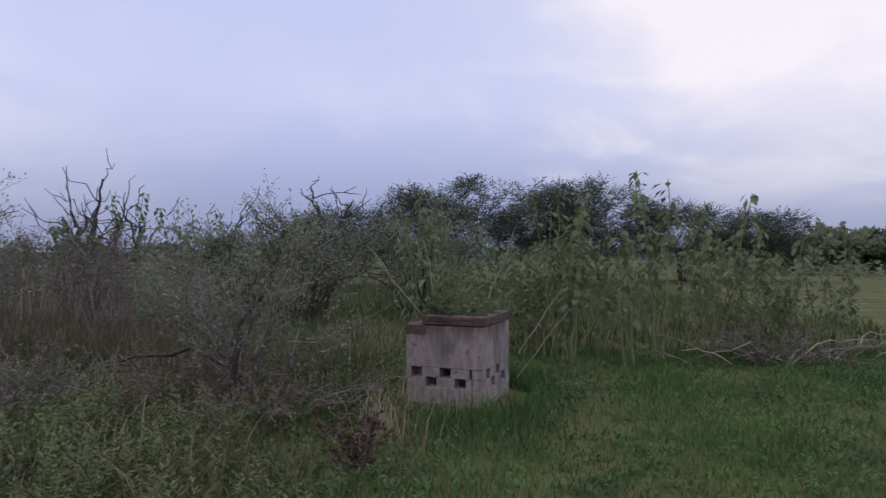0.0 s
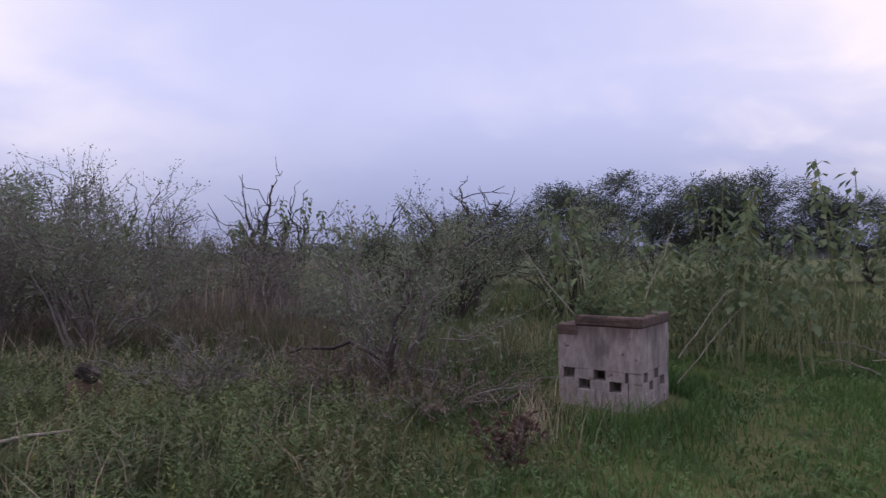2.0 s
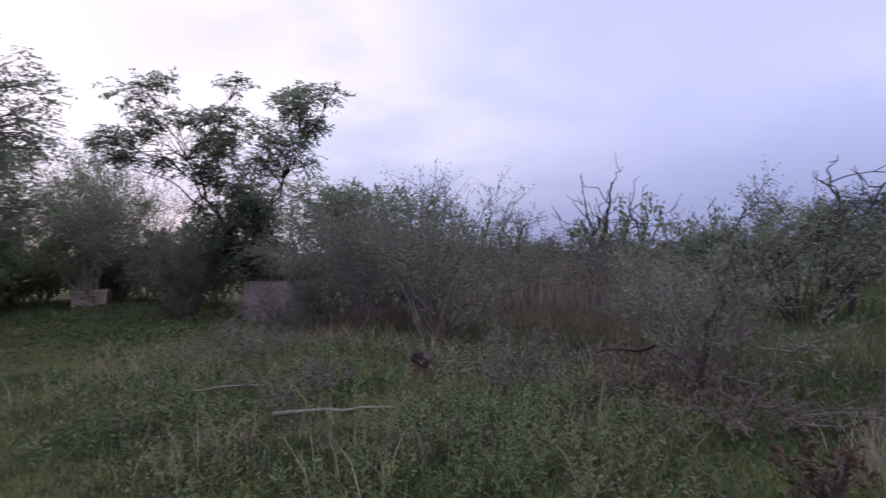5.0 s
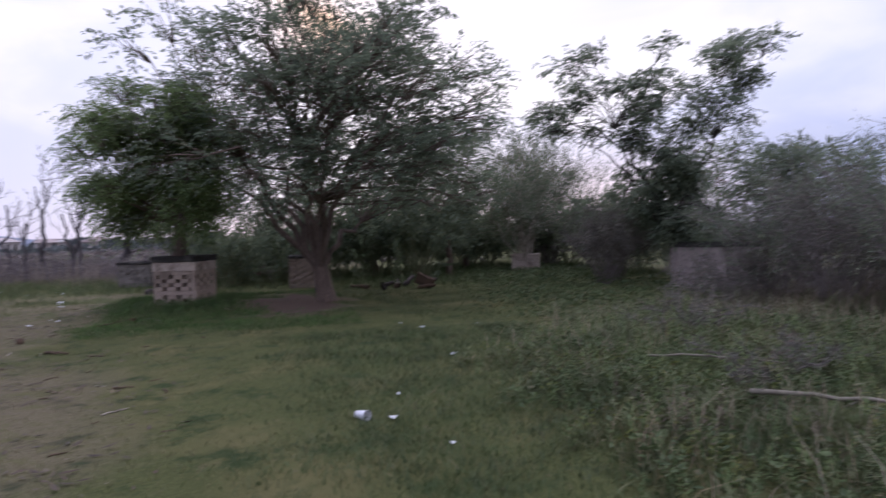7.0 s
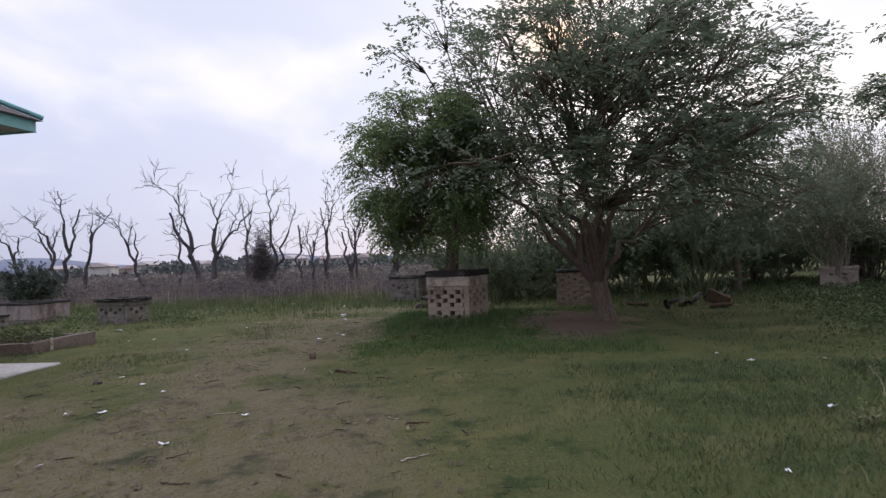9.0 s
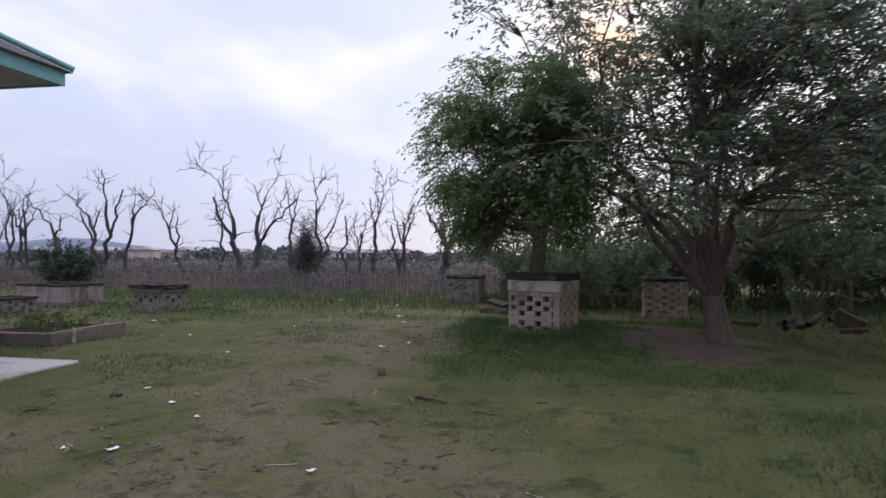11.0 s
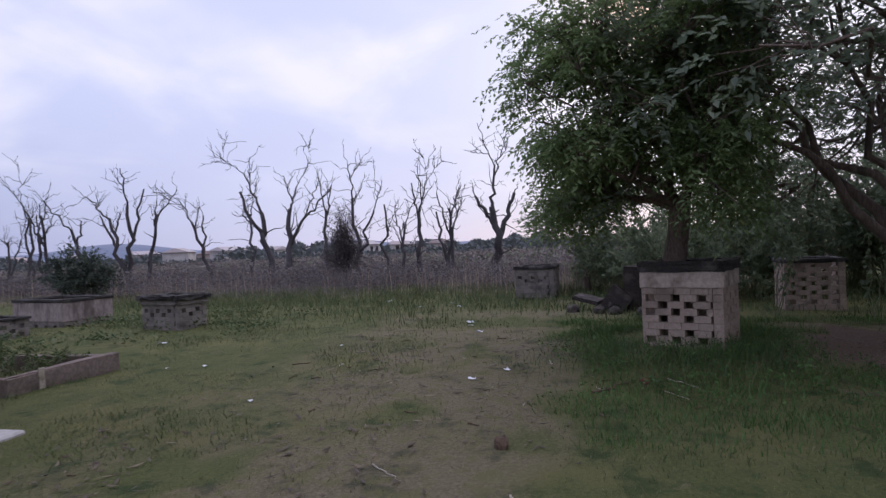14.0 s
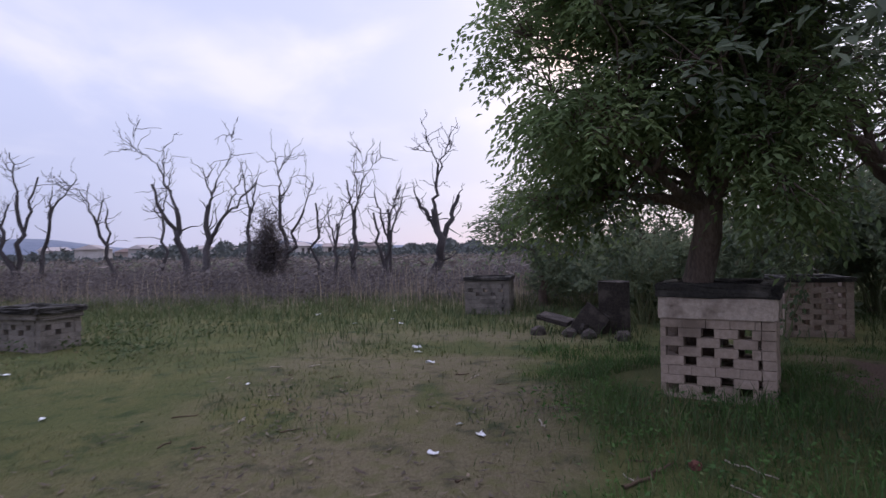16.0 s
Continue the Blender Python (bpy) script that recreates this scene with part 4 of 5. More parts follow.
# ---------------------------------------------------------------- dead trees
def dead_tree(label, at, limbs, r0, seed, group="dead trees", twigs=7):
    """A bare forked tree. limbs: where each leaves the stem (share of its parent), lean sideways, lean away, length, parent (-1: the foot)."""
    rng = np.random.default_rng(seed)
    g = thing("dead_tree", label, "dead tree", group, at)
    s = Soup()
    paths = []
    for start, lean, back, length, parent in limbs:
        if parent < 0:
            a, r = np.array([0, 0, -0.2]), r0
            length += 0.2
        else:
            p, pr = paths[parent]
            k = min(int(start * 8), 7)
            a, r = p[k] + (p[k + 1] - p[k]) * (start * 8 - k), pr * (1 - 0.62 * start) * 0.85
        d = np.array([math.sin(radians(back)), math.sin(radians(lean)), math.cos(radians(lean)) * math.cos(radians(back))])
        p = limb_path(a, a + unit(d) * length, rng, 9, 0.05)
        s.tube(p, np.linspace(r, r * 0.5, 9), 6)
        paths.append((p, r))
    for p, r in paths:
        for _ in range(twigs):
            t = rng.uniform(0.25, 1.0) * 7.99
            k = int(t)
            q = p[k] + (p[k + 1] - p[k]) * (t - k)
            d = unit(unit(p[k + 1] - p[k]) * 0.7 + rng.normal(0, 0.6, 3) + [0, 0, 0.25])
            L = rng.uniform(0.35, 1.15)
            tw = limb_path(q, q + d * L, rng, 5, 0.12)
            s.tube(tw, np.linspace(max(r * 0.22, 0.015), 0.007, 5), 4)
            if rng.uniform() < 0.6:
                e = tw[3] + unit(d + rng.normal(0, 0.6, 3)) * L * 0.5
                s.tube(limb_path(tw[3], e, rng, 4, 0.1), [0.013, 0.011, 0.009, 0.006], 3)
    part_mesh("trunk", s.mesh("trunk", M_DEAD, True), g)
    return g


LBL = "bare dead tree with crooked grey forks in the dry field"
dead_tree(LBL, (-32.9, -15.82, -0.1), ((0, -10, -6, 3.5, -1), (1, -26, -5, 2.2, 0), (1, -57, -6, 1.6, 1), (0.9, 12, 5, 1, 2), (0.7, 6, 6, 1.4, 1), (0.5, -25, 1, 3.2, 0), (0.5, -73, -9, 0.9, 2)), 0.19, 500, twigs=6)
dead_tree(LBL, (-31.7, -14.49, -0.1), ((0, 1, -8, 3.5, -1), (0.97, 21, 2, 1.2, 0), (1, 34, -1, 1.3, 1), (1, -6, -5, 0.9, 2), (0.5, -21, -7, 1.2, 1), (0.55, 35, 3, 1.7, 0), (0.95, 26, 4, 1.7, 5), (0.6, 42, -9, 2.2, 5)), 0.18, 501, twigs=6)
dead_tree(LBL, (-31.9, -16.16, -0.1), ((0, -6, -7, 3.4, -1), (0.9, -44, 6, 0.6, 0), (0.95, 13, 0, 1.7, 0)), 0.09, 502, twigs=6)
dead_tree(LBL, (-31.7, -11.02, -0.1), ((0, -2, 2, 3.7, -1), (0.97, -4, 1, 1.6, 0), (0.6, 25, -6, 0.7, 1), (0.3, 24, 4, 2.3, 0), (0.95, 20, 4, 1.2, 3), (0.95, 37, 8, 0.6, 0)), 0.11, 503, twigs=6)
dead_tree(LBL, (-32.2, -12.78, -0.1), ((0, 0, -4, 3.3, -1), (0.95, -9, 2, 1.7, 0), (0.8, 13, 2, 1.9, 0)), 0.11, 504, twigs=6)
dead_tree(LBL, (-32.2, -9.76, -0.1), ((0, -2, 3, 3.4, -1), (0.6, 18, 7, 0.7, 0)), 0.07, 505, twigs=6)
dead_tree(LBL, (-29.9, -7.74, -0.1), ((0, -3, -9, 3, -1), (0.95, 17, 7, 1.4, 0), (0.95, 40, -4, 1.1, 1), (0.1, -9, -7, 1, 2), (0.9, -11, -4, 1.5, 0), (0.4, -8, -9, 1.4, 1)), 0.12, 506, twigs=6)
dead_tree(LBL, (-31.2, -7.09, -0.1), ((0, 10, 7, 2.3, -1), (0.95, 18, -5, 1.4, 0), (0.4, -11, -1, 2.2, 0), (0.5, -14, -6, 0.7, 1)), 0.11, 507, twigs=6)
dead_tree(LBL, (-33.1, -5.36, -0.1), ((0, 0, 4, 3.1, -1), (0.97, 5, -5, 1.9, 0), (0.95, -19, 3, 2, 1), (0.3, -79, 0, 0.9, 2), (0.7, 18, -3, 1.9, 1), (0.75, -32, -5, 1.6, 0), (0.55, 19, -8, 2.2, 0), (0.5, 38, 1, 0.5, 4)), 0.23, 508, twigs=6)
dead_tree(LBL, (-30.0, -8.51, -0.1), ((0, 3, 2, 2.5, -1), (0.7, -11, 7, 1.1, 0), (0.8, 14, -6, 1, 0)), 0.08, 509, twigs=6)
dead_tree(LBL, (-31.1, -27.64, -0.1), ((0, -5, -5, 3.6, -1), (0.97, -34, -4, 1.7, 0), (0.7, -4, -1, 2, 1), (0.95, -40, 4, 0.7, 1)), 0.11, 510, twigs=6)
dead_tree(LBL, (-30.7, -26.71, -0.1), ((0, 2, 2, 2.6, -1), (0.7, -9, -6, 2.1, 0), (0.9, 29, -3, 1.7, 0), (0.8, 7, 5, 2.2, 0)), 0.11, 511, twigs=6)
dead_tree(LBL, (-31.0, -29.06, -0.1), ((0, -7, -9, 2.6, -1), (0.9, -22, 3, 0.6, 0), (0.3, 21, -5, 2.2, 0), (0.8, 25, 5, 1.5, 2)), 0.09, 512, twigs=6)
dead_tree(LBL, (-31.7, -30.93, -0.1), ((0, -6, 8, 2.8, -1), (0.8, 5, 4, 1.3, 0), (0.5, -28, -4, 1.7, 0)), 0.08, 513, twigs=6)
dead_tree(LBL, (-32.9, -25.64, -0.1), ((0, -17, 6, 3.3, -1), (0.97, -45, 1, 2.3, 0), (0.7, 19, 6, 1.5, 0), (0.4, -71, 2, 1.9, 0)), 0.14, 514, twigs=6)
dead_tree(LBL, (-31.6, -22.79, -0.1), ((0, -13, -2, 3.6, -1), (0.97, -49, -3, 1.9, 0), (0.6, -34, -7, 1.9, 0), (0.8, 15, -6, 1, 0), (0.5, 42, 3, 0.2, 1)), 0.14, 515, twigs=6)
dead_tree(LBL, (-32.2, -22.96, -0.1), ((0, 1, 2, 4.1, -1), (0.97, -4, 6, 1.9, 0), (0.6, 11, -7, 2.6, 0), (0.5, -46, -5, 0.5, 1)), 0.15, 516, twigs=6)
dead_tree(LBL, (-31.3, -21.44, -0.1), ((0, 11, -2, 3.6, -1), (0.97, 42, -2, 1.6, 0), (0.7, 1, -7, 1.8, 0), (0.6, -48, 2, 0.4, 1)), 0.12, 517, twigs=6)
dead_tree(LBL, (-32.5, -18.48, -0.1), ((0, -17, 5, 3.3, -1), (0.97, -32, -6, 1.5, 0), (0.95, -67, -9, 1.8, 1), (0.5, 6, 4, 2, 0), (0.9, 12, -6, 1.1, 0)), 0.11, 518, twigs=6)
dead_tree(LBL, (-31.3, -26.83, -0.1), ((0, -1, 4, 3.8, -1), (0.6, -24, 7, 2.5, 0), (0.9, 20, 7, 1.3, 0)), 0.11, 519, twigs=6)
dead_tree(LBL, (-32.5, -29.64, -0.1), ((0, 1, -5, 3.9, -1), (0.8, 30, 6, 1.3, 0)), 0.09, 520, twigs=6)
dead_tree(LBL, (-32.6, -7.13, -0.1), ((0, 1, 6, 3.1, -1), (0.9, 21, 8, 1.3, 0), (0.6, -14, 8, 2, 0)), 0.09, 521, twigs=6)
dead_tree("broken dark dead tree standing in dry stalks", (-7.6, 17.7, 0.1), ((0, 8, 14, 2.3, -1), (0.9, 4, 8, 1.2, 0), (0.7, -14, -10, 1.0, 0), (0.5, 10, -24, 1.4, 0), (0.4, 0, 30, 1.2, 0)), 0.12, 114, twigs=4)
dead_tree("broken dark dead tree standing in dry stalks", (-9.1, 17.4, 0.1), ((0, 4, -18, 2.0, -1), (0.7, 0, 22, 1.0, 0), (0.6, 0, -30, 1.0, 0)), 0.09, 115, twigs=4)
dead_tree("broken dark dead tree behind thorn bushes", (-1.3, 16.5, 0.1), ((0, 4, -6, 2.4, -1), (0.8, 4, -16, 1.0, 0), (0.6, 0, 30, 1.3, 0)), 0.07, 116, twigs=5)
dead_tree("broken dark dead tree standing in dry stalks", (-6.1, 17.5, 0.1), ((0, 0, 10, 2.0, -1), (0.8, 0, -20, 1.0, 0), (0.6, 0, 26, 0.9, 0)), 0.07, 117, twigs=4)
for k, (x, y, h, b) in enumerate(((-9.8, 17.5, 2.0, -8), (-4.2, 17.4, 1.9, 10), (-6.1, 17.6, 2.2, -6), (-7.6, 17.7, 2.3, 12), (-11.2, 17.9, 2.2, 4), (-8.9, 17.3, 1.8, -14))):
    dead_tree("thin dark dead tree standing in dry stalks", (x, y, 0.1), ((0, 2, b, h, -1), (0.8, 0, b + 20, 0.9, 0), (0.6, 4, b - 28, 0.8, 0), (0.4, 0, b + 26, 0.8, 0)), 0.065, 130 + k, twigs=3)
# dark upright young conifer in the dry field
bush("dark_conifer", "small dark upright bush in the dry field", (-30.0, -11.0, -0.1), 0.5, 3.1, 40, 12, 22, (0.10, 0.03), M_DARK_BARK, M_SCRUB, 118, "", 0.8, 0.0)
bush("field_bush", "leafy green bush at the dry field's edge", (-24.0, -18.2, -0.1), 1.1, 2.0, 26, 12, 14, (0.14, 0.06), M_DARK_BARK, L_ACACIA, 119, "field bushes", 1.0, 0.3)
bush("field_bush", "leafy green bush behind the building", (-23.0, -24.0, -0.1), 2.0, 2.4, 30, 12, 14, (0.14, 0.06), M_DARK_BARK, L_ACACIA, 120, "field bushes", 1.0, 0.3)


# ---------------------------------------------------------------- grass and dry growth
def scatter(n, x0, x1, y0, y1, rng, keep=None):
    x, y = rng.uniform(x0, x1, n), rng.uniform(y0, y1, n)
    if keep is not None:
        k = rng.uniform(0, 1, n) < keep(x, y)
        x, y = x[k], y[k]
    return np.stack([x, y, gz(x, y) - 0.01], 1)


def grass(name, label, material, pts, h0, h1, width, rng, lean=0.5, field=None):
    n = len(pts)
    h = rng.uniform(h0, h1, n)
    if field is not None:
        h = h * field(pts[:, 0], pts[:, 1])
    a = rng.uniform(0, 2 * np.pi, n)
    s = Soup()
    s.blades(pts, np.stack([np.cos(a), np.sin(a), np.zeros(n)], 1) * rng.uniform(0.1, lean, n)[:, None], h, rng.uniform(0.6, 1.3, n) * width, rng.uniform(0, np.pi, n))
    tagged(new(name, s.mesh(name, material)), label, "grass", kind="stuff")


def clear_of_guards(x, y):
    k = np.ones_like(x)
    for cx, cy, r in ((0.95, 8.35, 0.62), (-14.4, 0.1, 0.85), (-19.0, 2.9, 0.9)):
        k = k * (np.hypot(x - cx, y - cy) > r)
    return k


def lush(x, y):
    """Where the tall rank growth stands on the early side: left of the lawn and on the weedy bank."""
    edge = smooth(1.0, -0.6, x - 0.10 * (y - 6) + 0.3 * waves(x, y, 0.9)) * smooth(-0.6, 1.9, y - 3.95 - 0.35 * np.maximum(0, -4.5 - x) - 0.5 * np.maximum(0, -7.2 - x) - 0.9 * smooth(-2.5, 0.0, x) + 0.45 * waves(x, y, 1.1))
    return edge * clear_of_guards(x, y)


rng = np.random.default_rng(200)
grass("tall_grass", "rank green grass and weeds on the bank", L_GRASS, scatter(128000, -10, 1.8, 4.2, 11.5, rng, lambda x, y: lush(x, y) * (0.55 + 0.45 * waves(x, y, 0.9))), 0.08, 0.32, 0.010, rng, 2.0, lambda x, y: (0.45 + 0.55 * np.clip(0.5 + waves(x + 2, y, 0.8), 0.1, 1.3)) * (0.3 + 0.7 * lush(x, y)))
grass("tall_grass", "rank weedy grass on the front of the bank", L_HERB, scatter(60000, -7.5, -1.8, 4.1, 7.6, rng, lambda x, y: lush(x, y) * (0.25 + 0.75 * smooth(-0.3, 0.4, waves(x - 1, y + 4, 0.8)))), 0.08, 0.30, 0.012, rng, 2.2, lambda x, y: (0.45 + 0.6 * np.clip(0.5 + waves(x + 5, y, 0.6), 0.1, 1.3)) * (0.3 + 0.7 * lush(x, y)))
grass("tall_grass", "brown withered grass among the rank grass", L_STRAW, scatter(22000, -9, 1.0, 4.3, 11, rng, lambda x, y: lush(x, y) * smooth(-0.1, 0.5, waves(x - 3, y + 5, 1.3))), 0.12, 0.36, 0.009, rng, 2.0)
grass("tall_grass", "dry straw among the rank grass", L_PALE, scatter(9000, -10, 1.2, 4.4, 12, rng, lambda x, y: lush(x, y) * (waves(x + 9, y, 1.7) > 0.1)), 0.15, 0.5, 0.007, rng, 0.8)
grass("lawn_grass", "soft green grass around the rendered guard", L_LAWN, scatter(115000, -0.6, 7.5, 5.3, 11.0, rng, lambda x, y: (1 - 0.8 * lush(x, y)) * clear_of_guards(x, y) * (0.6 + 0.4 * waves(x, y, 1.3))), 0.04, 0.15, 0.009, rng, 1.0, lambda x, y: 0.75 + 0.5 * np.clip(waves(x, y, 1.1), -0.5, 1) + 0.8 * smooth(1.3, 0.6, np.hypot(x - 0.95, y - 8.3)))
grass("meadow_grass", "far green grass behind the guard", L_GRASS, scatter(15000, -3, 8, 11, 26, rng), 0.10, 0.40, 0.022, rng, 0.8)


def turf_keep(x, y):
    w = worn(x, y)
    return np.clip(1.05 - 0.75 * w, 0.06, 1) * (w < 1.25) * clear_of_guards(x, y)


grass("short_turf", "short thin turf on the trodden clearing", L_SHORT, scatter(66000, -17, -2.2, -7.5, 6.5, rng, turf_keep), 0.012, 0.055, 0.006, rng, 1.2, lambda x, y: 0.8 + 0.7 * np.clip(waves(x, y, 1.5), -0.4, 1))
grass("short_turf", "short straw-coloured turf beside the way", L_STRAW, scatter(40000, -13, -2.2, -6, 4.5, rng, lambda x, y: (0.35 + 0.65 * smooth(-0.3, 0.4, waves(x, y, 0.7))) * smooth(3.0, 1.4, y)), 0.01, 0.04, 0.005, rng, 1.4)
grass("short_turf", "short thin turf far across the clearing", L_SHORT, scatter(24000, -27, -15, -14, 9, rng, turf_keep), 0.02, 0.09, 0.012, rng, 1.2)

grass("lawn_grass", "soft green grass between the way and the bank", L_GRASS, scatter(62000, -9.5, -1.6, 1.6, 6.0, rng, lambda x, y: smooth(1.7, 3.2, y + 0.5 * waves(x, y, 1.2)) * (1 - 0.8 * lush(x, y)) * (0.45 + 0.55 * smooth(-0.4, 0.4, waves(x + 2, y, 0.9)))), 0.03, 0.10, 0.007, rng, 1.8)


def green_patch(x, y):
    p = 1.6 * smooth(0.28, 0.5, waves(x * 0.8, y, 1.9))
    near = smooth(2.6, 1.0, np.hypot(x + 13.8, (y - 0.3) * 1.0) + 0.5 * waves(x, y, 0.9)) + smooth(5.2, 7.2, y + 0.25 * (x + 10)) * (x < -4)
    side = 0.85 * smooth(-1.5, -0.3, y + 0.45 * waves(x, y, 1.3)) * smooth(-17, -15.5, x) * smooth(0.25, -0.35, waves(x - 5, y, 1.0)) * smooth(-7.5, -10.5, x)
    near = near + side
    return np.clip(p * 0.8 * smooth(1.6, 4.0, np.abs(y + 0.5)) * (1 - np.clip(worn(x, y), 0, 1) * 0.6) + near, 0, 1) * (worn(x, y) < 1.2) * clear_of_guards(x, y)


grass("green_tufts", "greener taller tufts on the clearing", L_GRASS, scatter(130000, -18, -2.4, -8, 10, rng, green_patch), 0.02, 0.085, 0.007, rng, 1.2, lambda x, y: 0.7 + 2.2 * smooth(1.9, 1.1, np.hypot(x + 13.8, y - 0.2)) + 0.6 * smooth(-8, -12, x) + 0.5 * smooth(6, 8, y))
grass("rank_grass", "dark rank grass around the pale guard and the big tree", L_LAWN, scatter(34000, -17.5, -10.3, -1.6, 3.6, rng, lambda x, y: smooth(0.75, -0.15, worn(x, y)) * clear_of_guards(x, y) * (0.45 + 0.55 * smooth(-0.5, 0.4, waves(x + 1, y, 0.8)))), 0.05, 0.15, 0.008, rng, 1.1, lambda x, y: 0.65 + 1.1 * smooth(1.8, 0.8, np.hypot(x + 14.2, y - 0.1)) + 0.5 * np.clip(waves(x, y, 0.7), 0, 1))
grass("green_tufts", "greener taller tufts at the clearing's edge", L_GRASS, scatter(42000, -27, -17, -16, 14, rng, lambda x, y: np.clip(0.25 + 0.9 * smooth(3, 6, y) + 0.5 * smooth(-18, -22, x) + 0.4 * waves(x, y, 2.2), 0, 1) * clear_of_guards(x, y)), 0.06, 0.26, 0.016, rng, 0.9)
grass("dry_field", "tall dry brown grass of the field", L_DRY, scatter(58000, -42, -23.3, -40, 2.5, rng, lambda x, y: smooth(-23.0, -25.5, x + 0.9 * waves(x * 0, y, 2.5))), 0.25, 1.0, 0.012, rng, 2.0, lambda x, y: (0.55 + 0.55 * np.clip(0.5 + waves(x, y, 2.2), 0, 1.3)) * (0.35 + 0.65 * smooth(-23.5, -28.5, x + 1.2 * waves(x, y, 2.0))))
grass("dry_field", "pale straw stalks along the field's edge", L_PALE, scatter(1600, -28, -23.3, -26, 1, rng, lambda x, y: 0.3 + 0.7 * smooth(-9, -4, y)), 0.3, 1.25, 0.012, rng, 0.2)
grass("edge_grass", "yellowish-green grass where the clearing meets the dry field", L_HERB, scatter(12000, -26.5, -20.5, -24, 1.5, rng, lambda x, y: smooth(-0.6, 0.5, waves(x, y, 1.7)) * smooth(-20.5, -23, x)), 0.08, 0.30, 0.013, rng, 1.3)
grass("dry_stalks", "pale dry stalks standing among brown ones", L_PALE, scatter(500, -10, -2.8, 12, 16, rng), 0.5, 1.4, 0.014, rng, 0.25)
grass("dry_stalks", "stand of dry brown stalks", L_STALK, scatter(7500, -11, -2.6, 11.4, 17.0, rng, lambda x, y: smooth(-0.5, 0.4, waves(x + 2, y, 1.8))), 0.2, 1.15, 0.014, rng, 0.8, lambda x, y: 0.55 + 0.55 * np.clip(0.5 + waves(x, y, 1.4), 0, 1.3))
grass("meadow_grass", "green grass before the dry stalks", L_HERB, scatter(20000, -9, 0.0, 9.4, 13.0, rng), 0.12, 0.42, 0.012, rng, 0.9)
grass("dry_stalks", "dry reddish grass before the stalks", L_BROWNLEAF, scatter(7000, -9, -1.6, 9.2, 12.4, rng), 0.2, 0.6, 0.011, rng, 0.6)


def weed_leaves(name, label, material, pts, per, size, spread, rng, tall=0.0):
    n = len(pts) * per
    at = np.repeat(pts, per, 0) + rng.normal(0, 1, (n, 3)) * np.array([spread, spread, spread * 0.35]) + [0, 0, 0.07 + spread * 0.3]
    at[:, 2] += tall * rng.uniform(0, 1, n) * np.repeat(rng.uniform(0.3, 1, len(pts)), per)
    a = rng.uniform(0, 2 * np.pi, n)
    along = np.stack([np.cos(a), np.sin(a), rng.uniform(-0.2, 0.8, n)], 1)
    s = Soup()
    s.leaves(at, along, rng.normal(0, 1, (n, 3)), rng.uniform(0.6, 1.4, n) * size, rng.uniform(0.6, 1.3, n) * size * 0.5)
    tagged(new(name, s.mesh(name, material)), label, "weeds", kind="stuff")


def herbs(name, label, material, pts, h0, h1, leaf, per, rng):
    """Upright leafy stems: leaves all the way up each one."""
    n = len(pts)
    h = rng.uniform(h0, h1, n) * (0.35 + 0.65 * lush(pts[:, 0], pts[:, 1])) if name == "bank_herbs" else rng.uniform(h0, h1, n)
    lean = rng.normal(0, 0.18, (n, 2))
    k = np.tile((np.arange(per) + 0.5) / per, n)
    at = np.repeat(pts, per, 0)
    hh, ll = np.repeat(h, per), np.repeat(lean, per, 0)
    at = at + np.stack([ll[:, 0] * hh * k, ll[:, 1] * hh * k, hh * (0.12 + 0.88 * k)], 1)
    a = rng.uniform(0, 2 * np.pi, n * per)
    along = np.stack([np.cos(a), np.sin(a), rng.uniform(0.1, 0.9, n * per)], 1)
    s = Soup()
    s.leaves(at, along, np.stack([-np.sin(a), np.cos(a), rng.normal(0, 0.2, n * per)], 1), leaf * (1.25 - 0.7 * k) * rng.uniform(0.7, 1.3, n * per), leaf * 0.36 * (1.2 - 0.5 * k))
    s.blades(pts, np.concatenate([lean, np.zeros((n, 1))], 1), h, np.full(n, 0.006), rng.uniform(0, np.pi, n))
    tagged(new(name, s.mesh(name, material)), label, "weeds", kind="stuff")


herbs("bank_herbs", "upright leafy herbs among the rank grass", L_HERB, scatter(2400, -9.5, 0.9, 4.6, 10.5, rng, lambda x, y: lush(x, y) * smooth(-0.3, 0.5, waves(x + 4, y, 1.2))), 0.15, 0.42, 0.045, 18, rng)
herbs("bank_herbs", "bright leafy herbs on the front of the bank", L_YELLOWGREEN, scatter(1900, -7.6, -1.0, 4.2, 7.6, rng, lambda x, y: lush(x, y) * (0.4 + 0.6 * smooth(-0.4, 0.3, waves(x + 1, y - 2, 0.8)))), 0.14, 0.48, 0.05, 18, rng)
herbs("bank_herbs", "yellowish herbs on the bank", L_YELLOW, scatter(900, -8, 0, 4.4, 8, rng, lambda x, y: lush(x, y) * smooth(0.1, 0.6, waves(x - 4, y + 3, 0.9))), 0.12, 0.34, 0.042, 14, rng)
herbs("bank_herbs", "grey dry herbs on the bank", L_BROWNLEAF, scatter(900, -9.5, 0.4, 4.8, 10, rng, lambda x, y: lush(x, y) * smooth(0.0, 0.6, waves(x - 7, y + 1, 1.4))), 0.2, 0.5, 0.05, 14, rng)
herbs("bank_herbs", "broad-leaved green herbs in clumps on the bank", L_HERB, scatter(1300, -9.5, -0.6, 3.9, 9.0, rng, lambda x, y: lush(x, y) * smooth(-0.1, 0.5, waves(x + 6, y - 3, 1.0))), 0.16, 0.44, 0.07, 16, rng)
